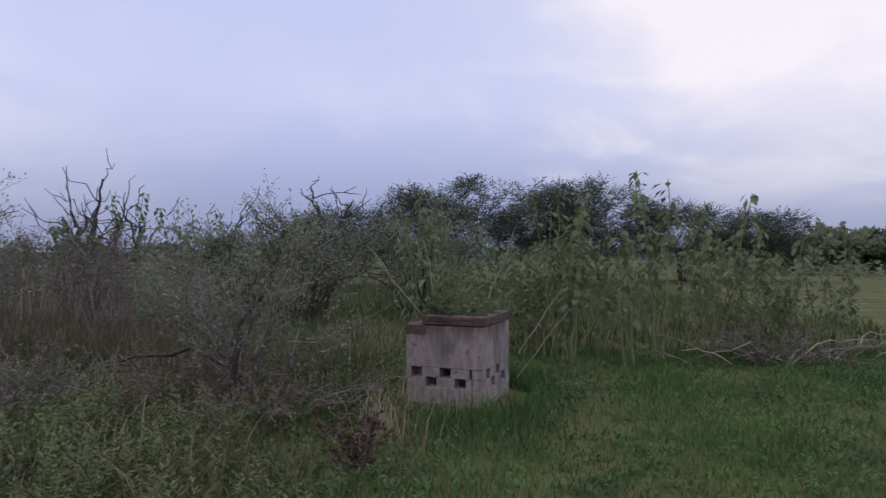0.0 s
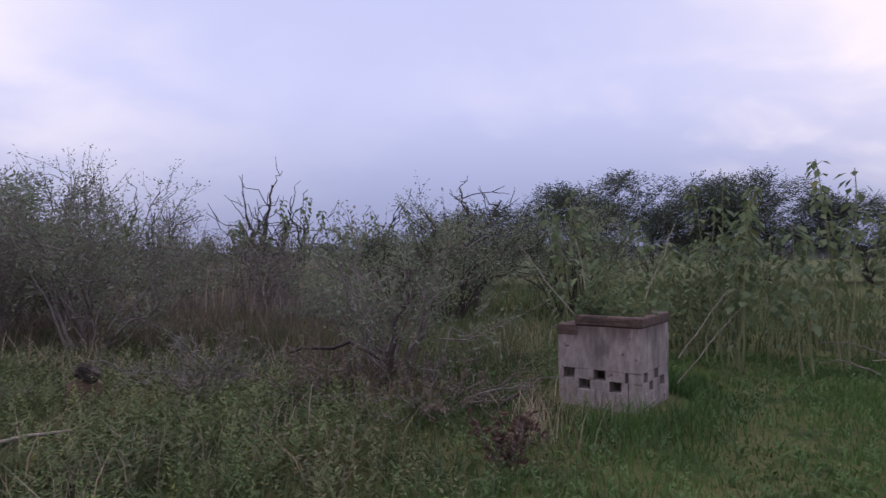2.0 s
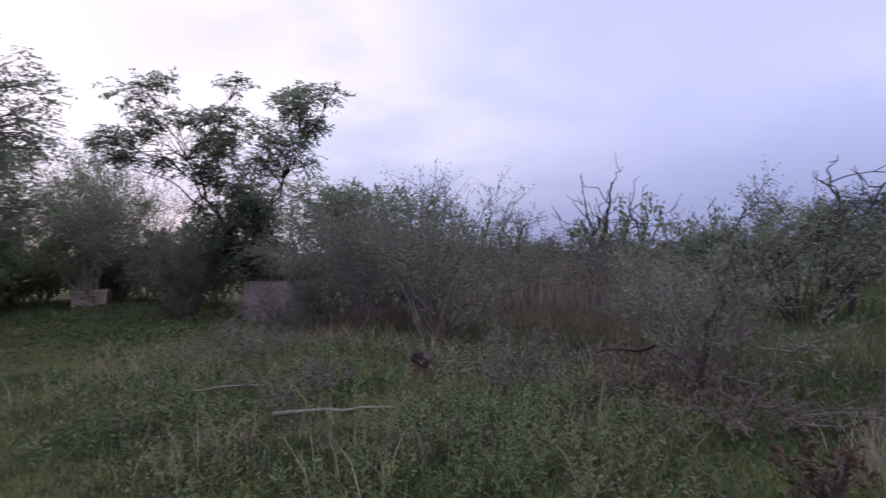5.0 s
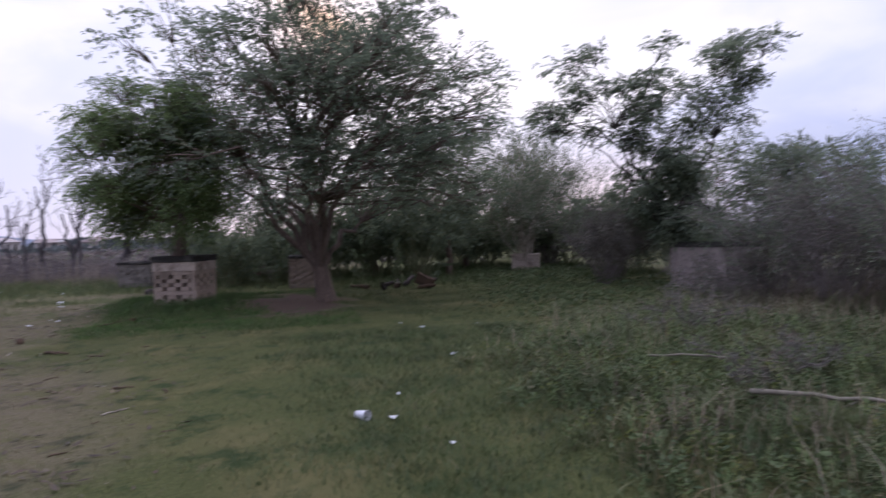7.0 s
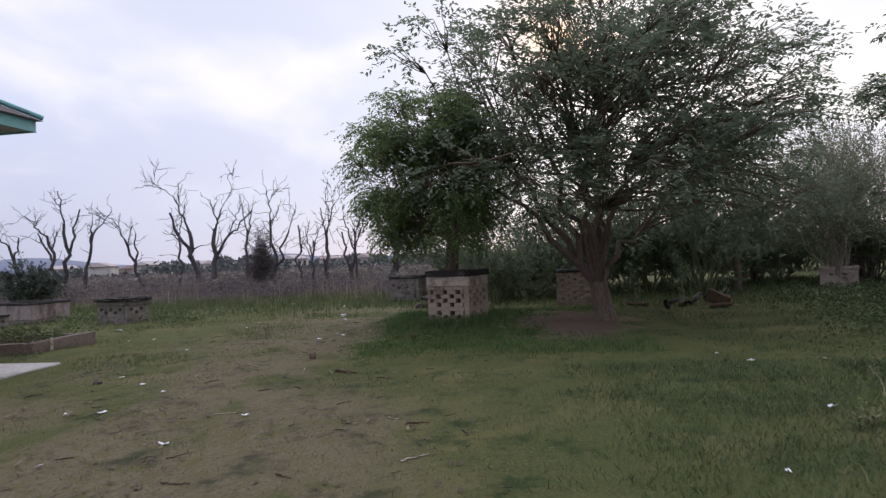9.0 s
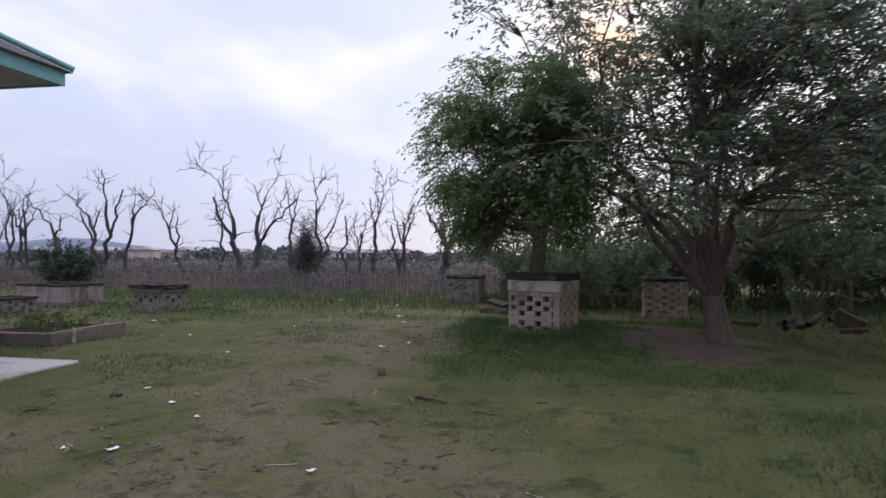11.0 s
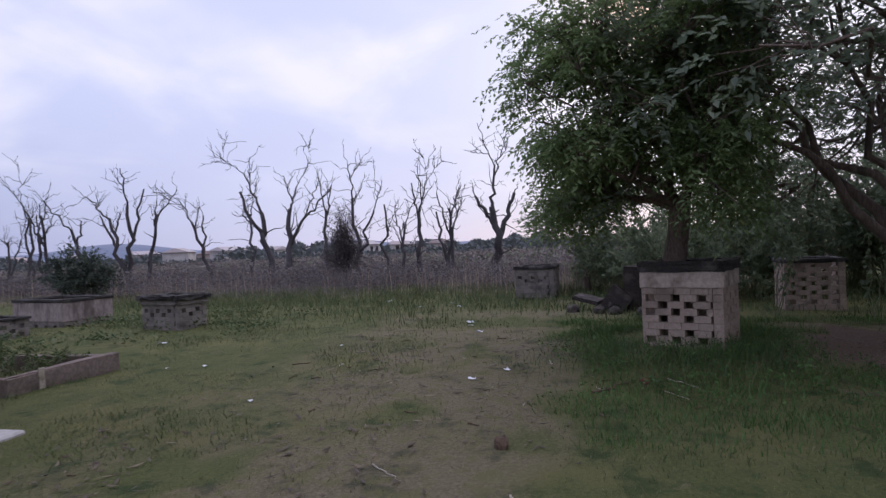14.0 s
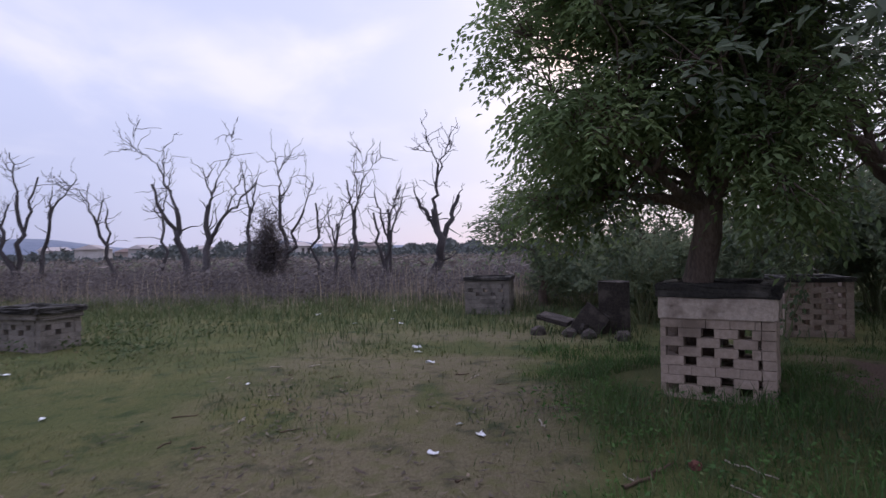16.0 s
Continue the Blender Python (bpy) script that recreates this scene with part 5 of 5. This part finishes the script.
herbs("bank_herbs", "yellow-green tufts of young leaves on the bank", L_YELLOW, scatter(420, -7.5, -1.2, 4.0, 7.0, rng, lambda x, y: lush(x, y) * smooth(0.35, 0.7, waves(x * 1.3, y * 1.3 + 2, 0.7))), 0.2, 0.42, 0.06, 26, rng)
weed_leaves("low_weeds", "dark broad weed leaves between the herbs", L_GRASS, scatter(1100, -9, -0.8, 3.9, 8.6, rng, lambda x, y: lush(x, y) * smooth(-0.2, 0.3, waves(x - 2, y + 6, 0.9))), 14, 0.055, 0.12, rng, 0.10)
herbs("lawn_herbs", "small herbs on the lawn", L_LAWN, scatter(900, -0.5, 7, 5.5, 11, rng, clear_of_guards), 0.06, 0.2, 0.05, 9, rng)
weed_leaves("low_weeds", "low leafy weeds among the rank grass", L_GRASS, scatter(2600, -9.5, 0.8, 4.6, 11, rng, lush), 12, 0.036, 0.10, rng)
weed_leaves("low_weeds", "yellow-green low weeds on the bank", L_YELLOW, scatter(160, -7.5, -2.5, 4.4, 7.5, rng, lush), 16, 0.035, 0.09, rng)
weed_leaves("low_weeds", "leafy weeds at the foot of the pale guard", L_LAWN, scatter(420, -14.6, -11.4, -1.5, 2.6, rng, green_patch), 10, 0.04, 0.10, rng)
weed_leaves("low_weeds", "leafy weeds along the rear of the clearing", L_GRASS, scatter(1500, -24, -9, 5.5, 12, rng, lambda x, y: smooth(5.0, 7.5, y + 0.25 * (x + 10))), 9, 0.08, 0.14, rng)
weed_leaves("low_weeds", "weeds around the low guards", L_GRASS, scatter(420, -19.5, -14.5, -14, -7, rng, lambda x, y: smooth(0.0, 0.4, waves(x, y, 1.5))), 10, 0.08, 0.13, rng)
# weeds growing inside the rendered guard, and leaning stalks
bush("guard_weeds", "leafy green weeds growing out of the rendered guard", (0.92, 8.45, 0.55), 0.42, 0.62, 20, 8, 8, (0.06, 0.035), M_STALK, L_WEED, 210, "", 1.0, 0.2, category="plant")
for k, (a, b) in enumerate((((0.62, 8.45, 0.85), (0.05, 8.75, 1.55)), ((1.15, 8.7, 0.8), (1.6, 9.3, 1.75)), ((1.5, 8.6, 0.5), (2.0, 8.9, 1.1)), ((0.75, 8.5, 0.85), (0.6, 8.9, 1.6)), ((1.5, 8.7, 0.25), (2.1, 8.95, 0.9)))):
    s = Soup()
    s.tube(limb_path(a, b, rng, 7, 0.02), np.linspace(0.008, 0.004, 7), 5)
    tagged(new("leaning_stalk", s.mesh("leaning_stalk", M_DRY_WOOD)), "pale bare stalk leaning by the rendered guard", "stalk", "leaning stalks")
tp = np.stack([0.30 + rng.normal(0, 0.09, 90), 7.0 + rng.normal(0, 0.09, 90), np.full(90, float(gz(0.3, 7.0)) - 0.01)], 1)
grass("dry_tuft", "tuft of pale dry grass with seed heads", L_PALE, tp, 0.25, 0.52, 0.006, rng, 0.6)
# heap of cut branches at the foot of the tall weeds
for k in range(14):
    x, y = rng.uniform(3.2, 6.6), rng.uniform(9.2, 10.0)
    z = float(gz(x, y))
    a = rng.uniform(0, 2 * np.pi)
    L = rng.uniform(0.5, 1.2)
    s = Soup()
    s.tube(limb_path((x, y, z + 0.02), (x + math.cos(a) * L, y + 0.4 * math.sin(a) * L, z + rng.uniform(0.05, 0.45)), rng, 7, 0.06, 0.12), np.linspace(0.011, 0.004, 7), 5)
    tagged(new("cut_branch", s.mesh("cut_branch", M_PALE_WOOD if k % 2 else M_TWIG)), "cut bare branch lying under tall weeds", "branch", "cut branches")
bush("brush_heap", "heap of dry brown brush under the tall weeds", (4.9, 9.9), 1.3, 0.5, 50, 9, 2, (0.05, 0.014), M_TWIG, L_BROWNLEAF, 212, "", 1.0, 0.1)

# ---------------------------------------------------------------- the far country
def far_town():
    rng = np.random.default_rng(300)
    for k in range(16):
        az, dist = rng.uniform(104, 140), rng.uniform(150, 210)
        p = bearing(az, 0) * dist
        w, d, h = rng.uniform(4, 8), rng.uniform(3.5, 6), rng.uniform(2.2, 2.9)
        g = thing("far_house", "pale low house in the distant town", "house", "distant town", (p.x, p.y, -0.6), rng.uniform(0, 180))
        part("wall", block((-w / 2, -d / 2, 0), (w / 2, d / 2, h), 0.0), M_FAR_WALL, g)
        bm = bmesh.new()
        vs = [bm.verts.new(c) for c in ((-w / 2 - .4, -d / 2 - .4, h), (w / 2 + .4, -d / 2 - .4, h), (w / 2 + .4, d / 2 + .4, h), (-w / 2 - .4, d / 2 + .4, h), (-w / 2, 0, h + 0.9), (w / 2, 0, h + 0.9))]
        for f in ((0, 1, 5, 4), (2, 3, 4, 5), (1, 2, 5), (3, 0, 4), (3, 2, 1, 0)):
            bm.faces.new([vs[i] for i in f])
        part("roof", bm, M_FAR_ROOF, g)
        bm = block((-w * 0.3, -d / 2 - 0.05, 1.0), (-w * 0.12, -d / 2 + 0.05, 2.3), 0.0)
        part("window", bm, M_CAP, g)
        bm = block((w * 0.1, -d / 2 - 0.05, 1.0), (w * 0.28, -d / 2 + 0.05, 2.3), 0.0)
        part("window", bm, M_CAP, g)
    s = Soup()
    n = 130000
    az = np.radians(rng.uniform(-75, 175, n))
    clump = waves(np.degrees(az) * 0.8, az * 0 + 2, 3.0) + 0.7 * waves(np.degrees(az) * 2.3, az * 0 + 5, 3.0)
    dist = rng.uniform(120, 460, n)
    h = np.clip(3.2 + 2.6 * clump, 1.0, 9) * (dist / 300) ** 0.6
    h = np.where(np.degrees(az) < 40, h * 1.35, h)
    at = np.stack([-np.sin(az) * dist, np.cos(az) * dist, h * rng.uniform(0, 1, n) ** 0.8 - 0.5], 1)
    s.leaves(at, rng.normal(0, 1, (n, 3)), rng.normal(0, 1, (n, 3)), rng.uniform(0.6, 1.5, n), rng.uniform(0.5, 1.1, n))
    # the leaf colour itself carries the bluish grey of haze
    tagged(new("far_trees", s.mesh("far_trees", leaf_mat("haze_tinted_far_leaf", (0.060, 0.070, 0.074), (0.092, 0.102, 0.104), (0.08, 0.075, 0.07)))), "hazy line of distant trees", "trees", kind="stuff")
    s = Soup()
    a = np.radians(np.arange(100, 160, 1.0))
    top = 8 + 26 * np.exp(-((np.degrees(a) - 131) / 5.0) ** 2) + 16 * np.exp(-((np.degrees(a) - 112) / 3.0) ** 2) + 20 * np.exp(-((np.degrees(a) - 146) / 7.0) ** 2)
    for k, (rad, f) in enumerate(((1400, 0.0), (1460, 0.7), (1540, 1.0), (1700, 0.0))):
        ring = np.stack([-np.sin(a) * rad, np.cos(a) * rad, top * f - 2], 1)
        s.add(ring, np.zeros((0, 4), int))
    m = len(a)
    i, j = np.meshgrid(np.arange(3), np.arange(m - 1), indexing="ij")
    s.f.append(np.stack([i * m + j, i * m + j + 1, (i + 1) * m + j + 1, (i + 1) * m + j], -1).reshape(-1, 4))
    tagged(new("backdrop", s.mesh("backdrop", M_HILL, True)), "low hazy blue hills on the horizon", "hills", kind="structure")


far_town()
weed_leaves("field_scrub", "low brown scrub across the dry field", L_DRY, scatter(1900, -110, -30, -90, 12, rng), 16, 0.36, 0.75, rng)
weed_leaves("field_scrub", "brown twiggy scrub under the dead trees", M_SCRUB, scatter(1100, -36, -25.5, -36, 1.5, rng, lambda x, y: 0.3 + 0.7 * smooth(-0.2, 0.5, waves(x, y, 2.6))), 90, 0.085, 0.45, rng, 0.65)
weed_leaves("field_scrub", "dark scrub along the dry field's far side", L_HEDGE, scatter(600, -80, -34, -70, 8, rng), 18, 0.26, 0.6, rng)
weed_leaves("field_scrub", "green scrub in the rear meadow", L_HEDGE, scatter(700, -60, 45, 32, 60, rng), 18, 0.30, 0.75, rng)
bush("far_bush", "dark green bush far across the meadow", (36.0, 52.0, -0.4), 6.0, 3.4, 40, 14, 16, (0.5, 0.3), M_DARK_BARK, L_HEDGE, 310, "far bushes")
bush("far_bush", "dark green bush far across the meadow", (27.0, 46.0, -0.4), 5.0, 2.8, 40, 14, 16, (0.5, 0.3), M_DARK_BARK, L_HEDGE, 311, "far bushes")


# ---------------------------------------------------------------- building corner with veranda
def building():
    g = thing("building", "single-storey building with blue and white painted veranda and teal eaves", "building", "", (-9.2, -6.56, 0.0))
    top = 3.83
    # floor slab
    bm = block((-1.0, -9.0, -0.3), (9.0, 0.96, 0.045), 0.02)
    part("floor_slab", bm, M_CONCRETE, g, "worn grey concrete veranda floor")
    # columns: cream foot, blue shaft with a white stripe
    for x, y in ((-0.57, -0.70), (3.4, -0.70), (6.8, -0.70), (-0.57, -4.9)):
        col = part("column", block((x - 0.42, y - 0.42, 0.045), (x, y, 0.60), 0.008), M_CREAM_PAINT, g, "painted square veranda column")
        part_mesh("shaft", solid_mesh(block((x - 0.42, y - 0.42, 0.60), (x, y, 1.29), 0.008), M_BLUE_PAINT), col, "blue painted shaft")
        part_mesh("stripe", solid_mesh(block((x - 0.422, y - 0.422, 1.29), (x + 0.002, y + 0.002, 1.44), 0.006), M_WHITE_PAINT), col, "white painted stripe")
        part_mesh("shaft", solid_mesh(block((x - 0.42, y - 0.42, 1.44), (x, y, 2.44), 0.008), M_BLUE_PAINT), col, "blue painted shaft")
    part("beam", block((-0.99, -1.12, 2.44), (8.4, -0.70, top), 0.006), M_WHITE_PAINT, g, "white painted veranda beam")
    part("beam", block((-0.99, -8.0, 2.44), (-0.57, -1.123, top), 0.006), M_WHITE_PAINT, g, "white painted veranda beam")
    part("wall", block((1.8, -8.0, 0.046), (8.4, -2.9, top - 0.004), 0.0), M_WHITE_PAINT, g, "white painted rear wall")
    part("soffit", block((-1.41, -8.6, top + 0.002), (9.0, 0.26, top + 0.03), 0.0), M_SOFFIT, g)
    part("fascia", block((-1.45, 0.262, top - 0.03), (9.0, 0.29, top + 0.17), 0.004), M_TEAL, g, "teal painted fascia board")
    part("fascia", block((-1.442, -8.6, top - 0.03), (-1.412, 0.26, top + 0.17), 0.004), M_TEAL, g, "teal painted fascia board")
    bm = bmesh.new()
    z0, z1 = top + 0.172, top + 2.4
    pts = ((-1.53, 0.36, z0), (9.1, 0.36, z0), (9.1, -8.7, z0), (-1.53, -8.7, z0), (3.2, -3.8, z1), (5.0, -3.8, z1))
    vs = [bm.verts.new(c) for c in pts]
    for f in ((0, 1, 5, 4), (1, 2, 5), (2, 3, 4, 5), (3, 0, 4)):
        bm.faces.new([vs[i] for i in f])
    bmesh.ops.solidify(bm, geom=bm.faces[:], thickness=-0.05)
    roof = part("roof", bm, M_ROOF, g, "weathered hipped sheet roof")
    a, b = Vector(pts[0]) + Vector((0, 0, 0.05)), Vector(pts[4]) + Vector((0, 0, 0.05))
    s = Soup()
    s.tube([a, b], [0.045, 0.045], 6)
    part_mesh("hip_ridge", s.mesh("hip_ridge", M_TEAL), roof)


def solid_mesh(bm, material):
    me = bpy.data.meshes.new("piece")
    bm.to_mesh(me)
    bm.free()
    me.materials.append(material)
    return me


building()
# low kerb of a drain beside the building
rng = np.random.default_rng(320)
k_ob = thing("drain_kerb", "low dirty concrete kerb around an overgrown drain", "kerb", "", (-11.3, -7.05, 0.0), 2)
for lo, hi in (((-1.75, -0.16, -0.15), (0, 0, 0.22)), ((-0.16, -1.6, -0.15), (0, -0.163, 0.21)), ((-1.75, -1.6, -0.15), (-1.59, -0.163, 0.2)), ((-1.75, -1.76, -0.15), (0, -1.603, 0.18))):
    part("kerb", block(lo, hi, 0.015, 0.008, rng, 2), M_KERB, k_ob)
part("marker", block((-0.5, 0.001, 0.02), (-0.42, 0.02, 0.26), 0.004), M_PALE_WOOD, k_ob, "short yellowish stake against the kerb")
bush("drain_weeds", "dark weeds growing in the drain", (-12.3, -7.95, 0.0), 0.8, 0.5, 24, 9, 9, (0.05, 0.02), M_STALK, L_GRASS, 321, "", 1.0, 0.2, category="plant")


# ---------------------------------------------------------------- rubble and litter
def lump(name, label, category, at, size, material, seed, group="", flat=1.0, sub=2):
    rng = np.random.default_rng(seed)
    bm = bmesh.new()
    bmesh.ops.create_icosphere(bm, subdivisions=sub, radius=1)
    off = rng.uniform(0, 50, 3)
    for v in bm.verts:
        d = 1 + 0.35 * noise.noise(v.co * 1.6 + Vector(off)) + 0.12 * noise.noise(v.co * 5 + Vector(off))
        v.co = Vector((v.co.x * size[0] * d, v.co.y * size[1] * d, v.co.z * size[2] * d * flat))
    bm.transform(pose(at[0], at[1], float(gz(at[0], at[1])) + size[2] * 0.45, 0, 0, rng.uniform(0, 360)))
    return solid(name, bm, material, label, category, group)


def slab(label, at, size, rot, material, seed, name="broken_slab", group="broken slabs"):
    rng = np.random.default_rng(seed)
    bm = block([-c / 2 for c in size], [c / 2 for c in size], 0.012, 0.012, rng, 2)
    bm.transform(pose(*at, *rot))
    return solid(name, bm, material, label, "rubble", group)


# collapsed guard behind the pale one
slab("broken dark wall piece leaning in the rubble", (-18.75, -0.55, 0.22), (0.45, 0.12, 0.5), (0, 34, 78), M_RUBBLE, 330)
slab("broken dark wall stub standing in the rubble", (-18.9, -0.15, 0.40), (0.50, 0.16, 0.98), (4, 0, 84), M_RUBBLE, 331)
slab("tilted grey slab lying on rubble", (-19.1, -1.1, 0.24), (0.60, 0.30, 0.08), (8, 10, 60), M_RUBBLE, 332)
slab("dark slab lying on rubble", (-18.9, -0.6, 0.14), (0.5, 0.36, 0.1), (-14, 6, 20), M_RUBBLE, 333)
for k, (x, y) in enumerate(((-18.4, -0.6), (-18.6, -0.9), (-18.2, -0.1), (-19.1, -0.5), (-18.8, -1.4))):
    lump("rubble_lump", "dark lump of broken masonry", "rubble", (x, y), (0.15, 0.12, 0.10), M_RUBBLE, 335 + k, "rubble lumps")
# heap of dark logs by the big tree
for k in range(9):
    x, y = -16.9 + rng.uniform(-0.4, 0.7), 4.6 + 0.19 * k + rng.uniform(-0.1, 0.1)
    a = rng.uniform(0, 2 * np.pi)
    s = Soup()
    L = rng.uniform(0.25, 0.55)
    s.tube(limb_path((x, y, 0.06), (x + math.cos(a) * L, y + math.sin(a) * L, 0.08 + rng.uniform(0, 0.2)), rng, 6, 0.05), np.linspace(0.09, 0.06, 6) * rng.uniform(0.6, 1.1), 8)
    tagged(new("log", s.mesh("log", M_RUBBLE if k % 3 else M_CLOD)), "short dark log lying by the big tree", "log", "logs by the tree")
slab("rusty reddish broken piece on the log heap", (-16.3, 5.9, 0.22), (0.5, 0.1, 0.3), (14, 24, 60), M_CLOD, 345, "broken_board", "")
# stump and fallen pale branch on the early side
lump("stump", "dark hollow stump in rank grass", "stump", (-3.5, 7.3), (0.15, 0.15, 0.20), M_CLOD, 346)
slab("brown broken brick piece on the stump", (-3.42, 7.24, 0.50), (0.17, 0.11, 0.09), (20, 30, 40), M_RUBBLE, 347, "broken_brick", "")


def stick(label, a, b, r, material, seed, group="fallen sticks", wob=0.05, name="stick"):
    rng = np.random.default_rng(seed)
    s = Soup()
    p = limb_path((a[0], a[1], 0), (b[0], b[1], 0), rng, 8, wob)
    p[:, 2] = gz(p[:, 0], p[:, 1]) + r * 0.8 + (0.17 if name == "fallen_branch" else 0) + np.abs(rng.normal(0, r * 0.5, 8))
    s.tube(p, np.linspace(r, r * 0.55, 8), 6)
    q = p[5]
    d = rng.normal(0, 1, 3) * [1, 1, 0.1]
    s.tube(np.array([q, q + unit(d) * np.linalg.norm(p[0] - p[-1]) * 0.22]), [r * 0.5, r * 0.25], 4)
    return tagged(new(name, s.mesh(name, material, True)), label, "stick", group)


stick("pale bleached branch lying in rank grass", (-3.3, 5.5), (-2.65, 6.15), 0.019, M_DRY_WOOD, 350, "", 0.05, "fallen_branch")
stick("thin pale branch across the weedy bank", (-4.6, 5.5), (-3.9, 6.3), 0.010, M_DRY_WOOD, 351, "", 0.08, "fallen_branch")
stick("dark stick lying on thin turf", (-9.18, -0.80), (-9.00, -0.46), 0.022, M_CLOD, 352)
stick("dark stick lying on thin turf", (-12.0, -0.9), (-12.4, -0.5), 0.014, M_CLOD, 353)
stick("pale forked twig on grass", (-12.44, -0.18), (-12.20, 0.08), 0.007, M_PALE_WOOD, 354)
stick("pale forked twig on grass", (-12.1, -0.24), (-11.86, -0.05), 0.005, M_PALE_WOOD, 355)
stick("pale twig on the worn path", (-9.8, -2.3), (-9.5, -2.0), 0.006, M_PALE_WOOD, 356)
for k in range(84):
    x, y = rng.uniform(-16, -4), rng.uniform(-4.8, 1.6)
    a, L = rng.uniform(0, np.pi), rng.uniform(0.06, 0.24)
    stick("small dark twig on the worn path", (x, y), (x + math.cos(a) * L, y + math.sin(a) * L), rng.uniform(0.004, 0.009), M_CLOD if k % 4 else M_PALE_WOOD, 360 + k, "twigs on the path", 0.1, "twig")


def scrap(at, size, seed, label="crumpled white plastic scrap on the turf"):
    """A crumpled piece of thin litter."""
    rng = np.random.default_rng(seed)
    bm = bmesh.new()
    bmesh.ops.create_grid(bm, x_segments=5, y_segments=4, size=0.5)
    for v in bm.verts:
        v.co.x *= size * rng.uniform(0.8, 1.2)
        v.co.y *= size * 0.55 * rng.uniform(0.7, 1.3)
        v.co.z = abs(noise.noise(Vector((v.co.x * 14, v.co.y * 14, seed)))) * size * 0.55
    bmesh.ops.solidify(bm, geom=bm.faces[:], thickness=0.004)
    bm.transform(pose(at[0], at[1], float(gz(at[0], at[1])) + 0.018, 0, 0, rng.uniform(0, 360)))
    solid("litter", bm, M_WHITE_LITTER, label, "litter", "litter on the clearing")


SCRAPS = ((-15.01, -7.97), (-8.95, -3.7), (-8.34, -3), (-7.93, -2.47), (-6.95, -2.53), (-6.84, -0.95), (-5.88, -1.2), (-22.72, -4.73), (-17.48, -3.22), (-13.32, -2.08), (-12.54, -2.18), (-10.05, 4.21), (-9.38, 4.43), (-9.44, 5.32), (-6.9, 4.32), (-5.34, 3.39), (-4.57, 3.23), (-5.3, -1.84), (-4.51, -1.07), (-13.05, -6.39), (-13.01, -1.87), (-20.31, -4.07), (-16.23, -2.81), (-6.91, -2.9), (-21.78, -6.28), (-20.18, -4.96), (-21.02, -4.39), (-14.62, -4.58), (-13.25, -5.95), (-11.36, -4.15), (-17.08, -3.13), (-3.83, 3.53))
for k, p in enumerate(SCRAPS):
    scrap(p, (0.085, 0.06, 0.075, 0.05)[k % 4] * (1.5 if p[0] < -15 else 1.0), 400 + k)


def cup(at):
    """A crushed white plastic cup lying on its side."""
    g = thing("plastic_cup", "crushed white plastic cup lying in grass", "cup", "", (at[0], at[1], float(gz(*at)) + 0.04), 35)
    s = Soup()
    x = np.array([-0.062, -0.058, 0.05, 0.062])
    s.tube(np.stack([x, x * 0 + 0.0, x * 0.05], 1), np.array([0.002, 0.03, 0.04, 0.042]), 14)
    part_mesh("wall", s.mesh("wall", M_WHITE_LITTER, True), g)
    s = Soup()
    s.tube(np.array([[0.06, 0, 0.003], [0.066, 0, 0.0033]]), [0.044, 0.044], 14)
    part_mesh("rim", s.mesh("rim", M_WHITE_LITTER, True), g)


cup((-4.66, 2.99))
lump("clod", "dark brown clod on the worn path", "clod", (-10.27, -1.5), (0.055, 0.05, 0.065), M_CLOD, 430)
lump("clod", "flat brown clod on the turf", "clod", (-8.6, -3.8), (0.07, 0.055, 0.03), M_RUBBLE, 431)
slab("reddish brick fragment on the turf", (-12.33, -0.40, 0.05), (0.075, 0.06, 0.045), (10, 6, 30), M_RED, 432, "brick_fragment", "brick fragments")
# chips of bark, dead leaves and twig ends trodden into the way
rng = np.random.default_rng(470)
pts = scatter(4600, -15, -3.2, -5, 2.6, rng, lambda x, y: smooth(0.05, 0.6, worn(x, y)) * smooth(-0.5, 0.5, waves(x, y, 1.2)))
n = len(pts)
a = rng.uniform(0, 2 * np.pi, n)
s = Soup()
s.leaves(pts + [0, 0, 0.034], np.stack([np.cos(a), np.sin(a), rng.normal(0, 0.12, n)], 1), np.stack([-np.sin(a), np.cos(a), rng.normal(0, 0.25, n)], 1), rng.uniform(0.25, 1.0, n) ** 2 * 0.15 + 0.025, rng.uniform(0.014, 0.034, n))
tagged(new("leaf_litter", s.mesh("leaf_litter", leaf_mat("trodden_brown_litter", (0.035, 0.024, 0.016), (0.075, 0.052, 0.036), (0.16, 0.12, 0.08), 0.18, 0.0))), "dark bark chips and dead leaves on the worn way", "litter", kind="stuff")
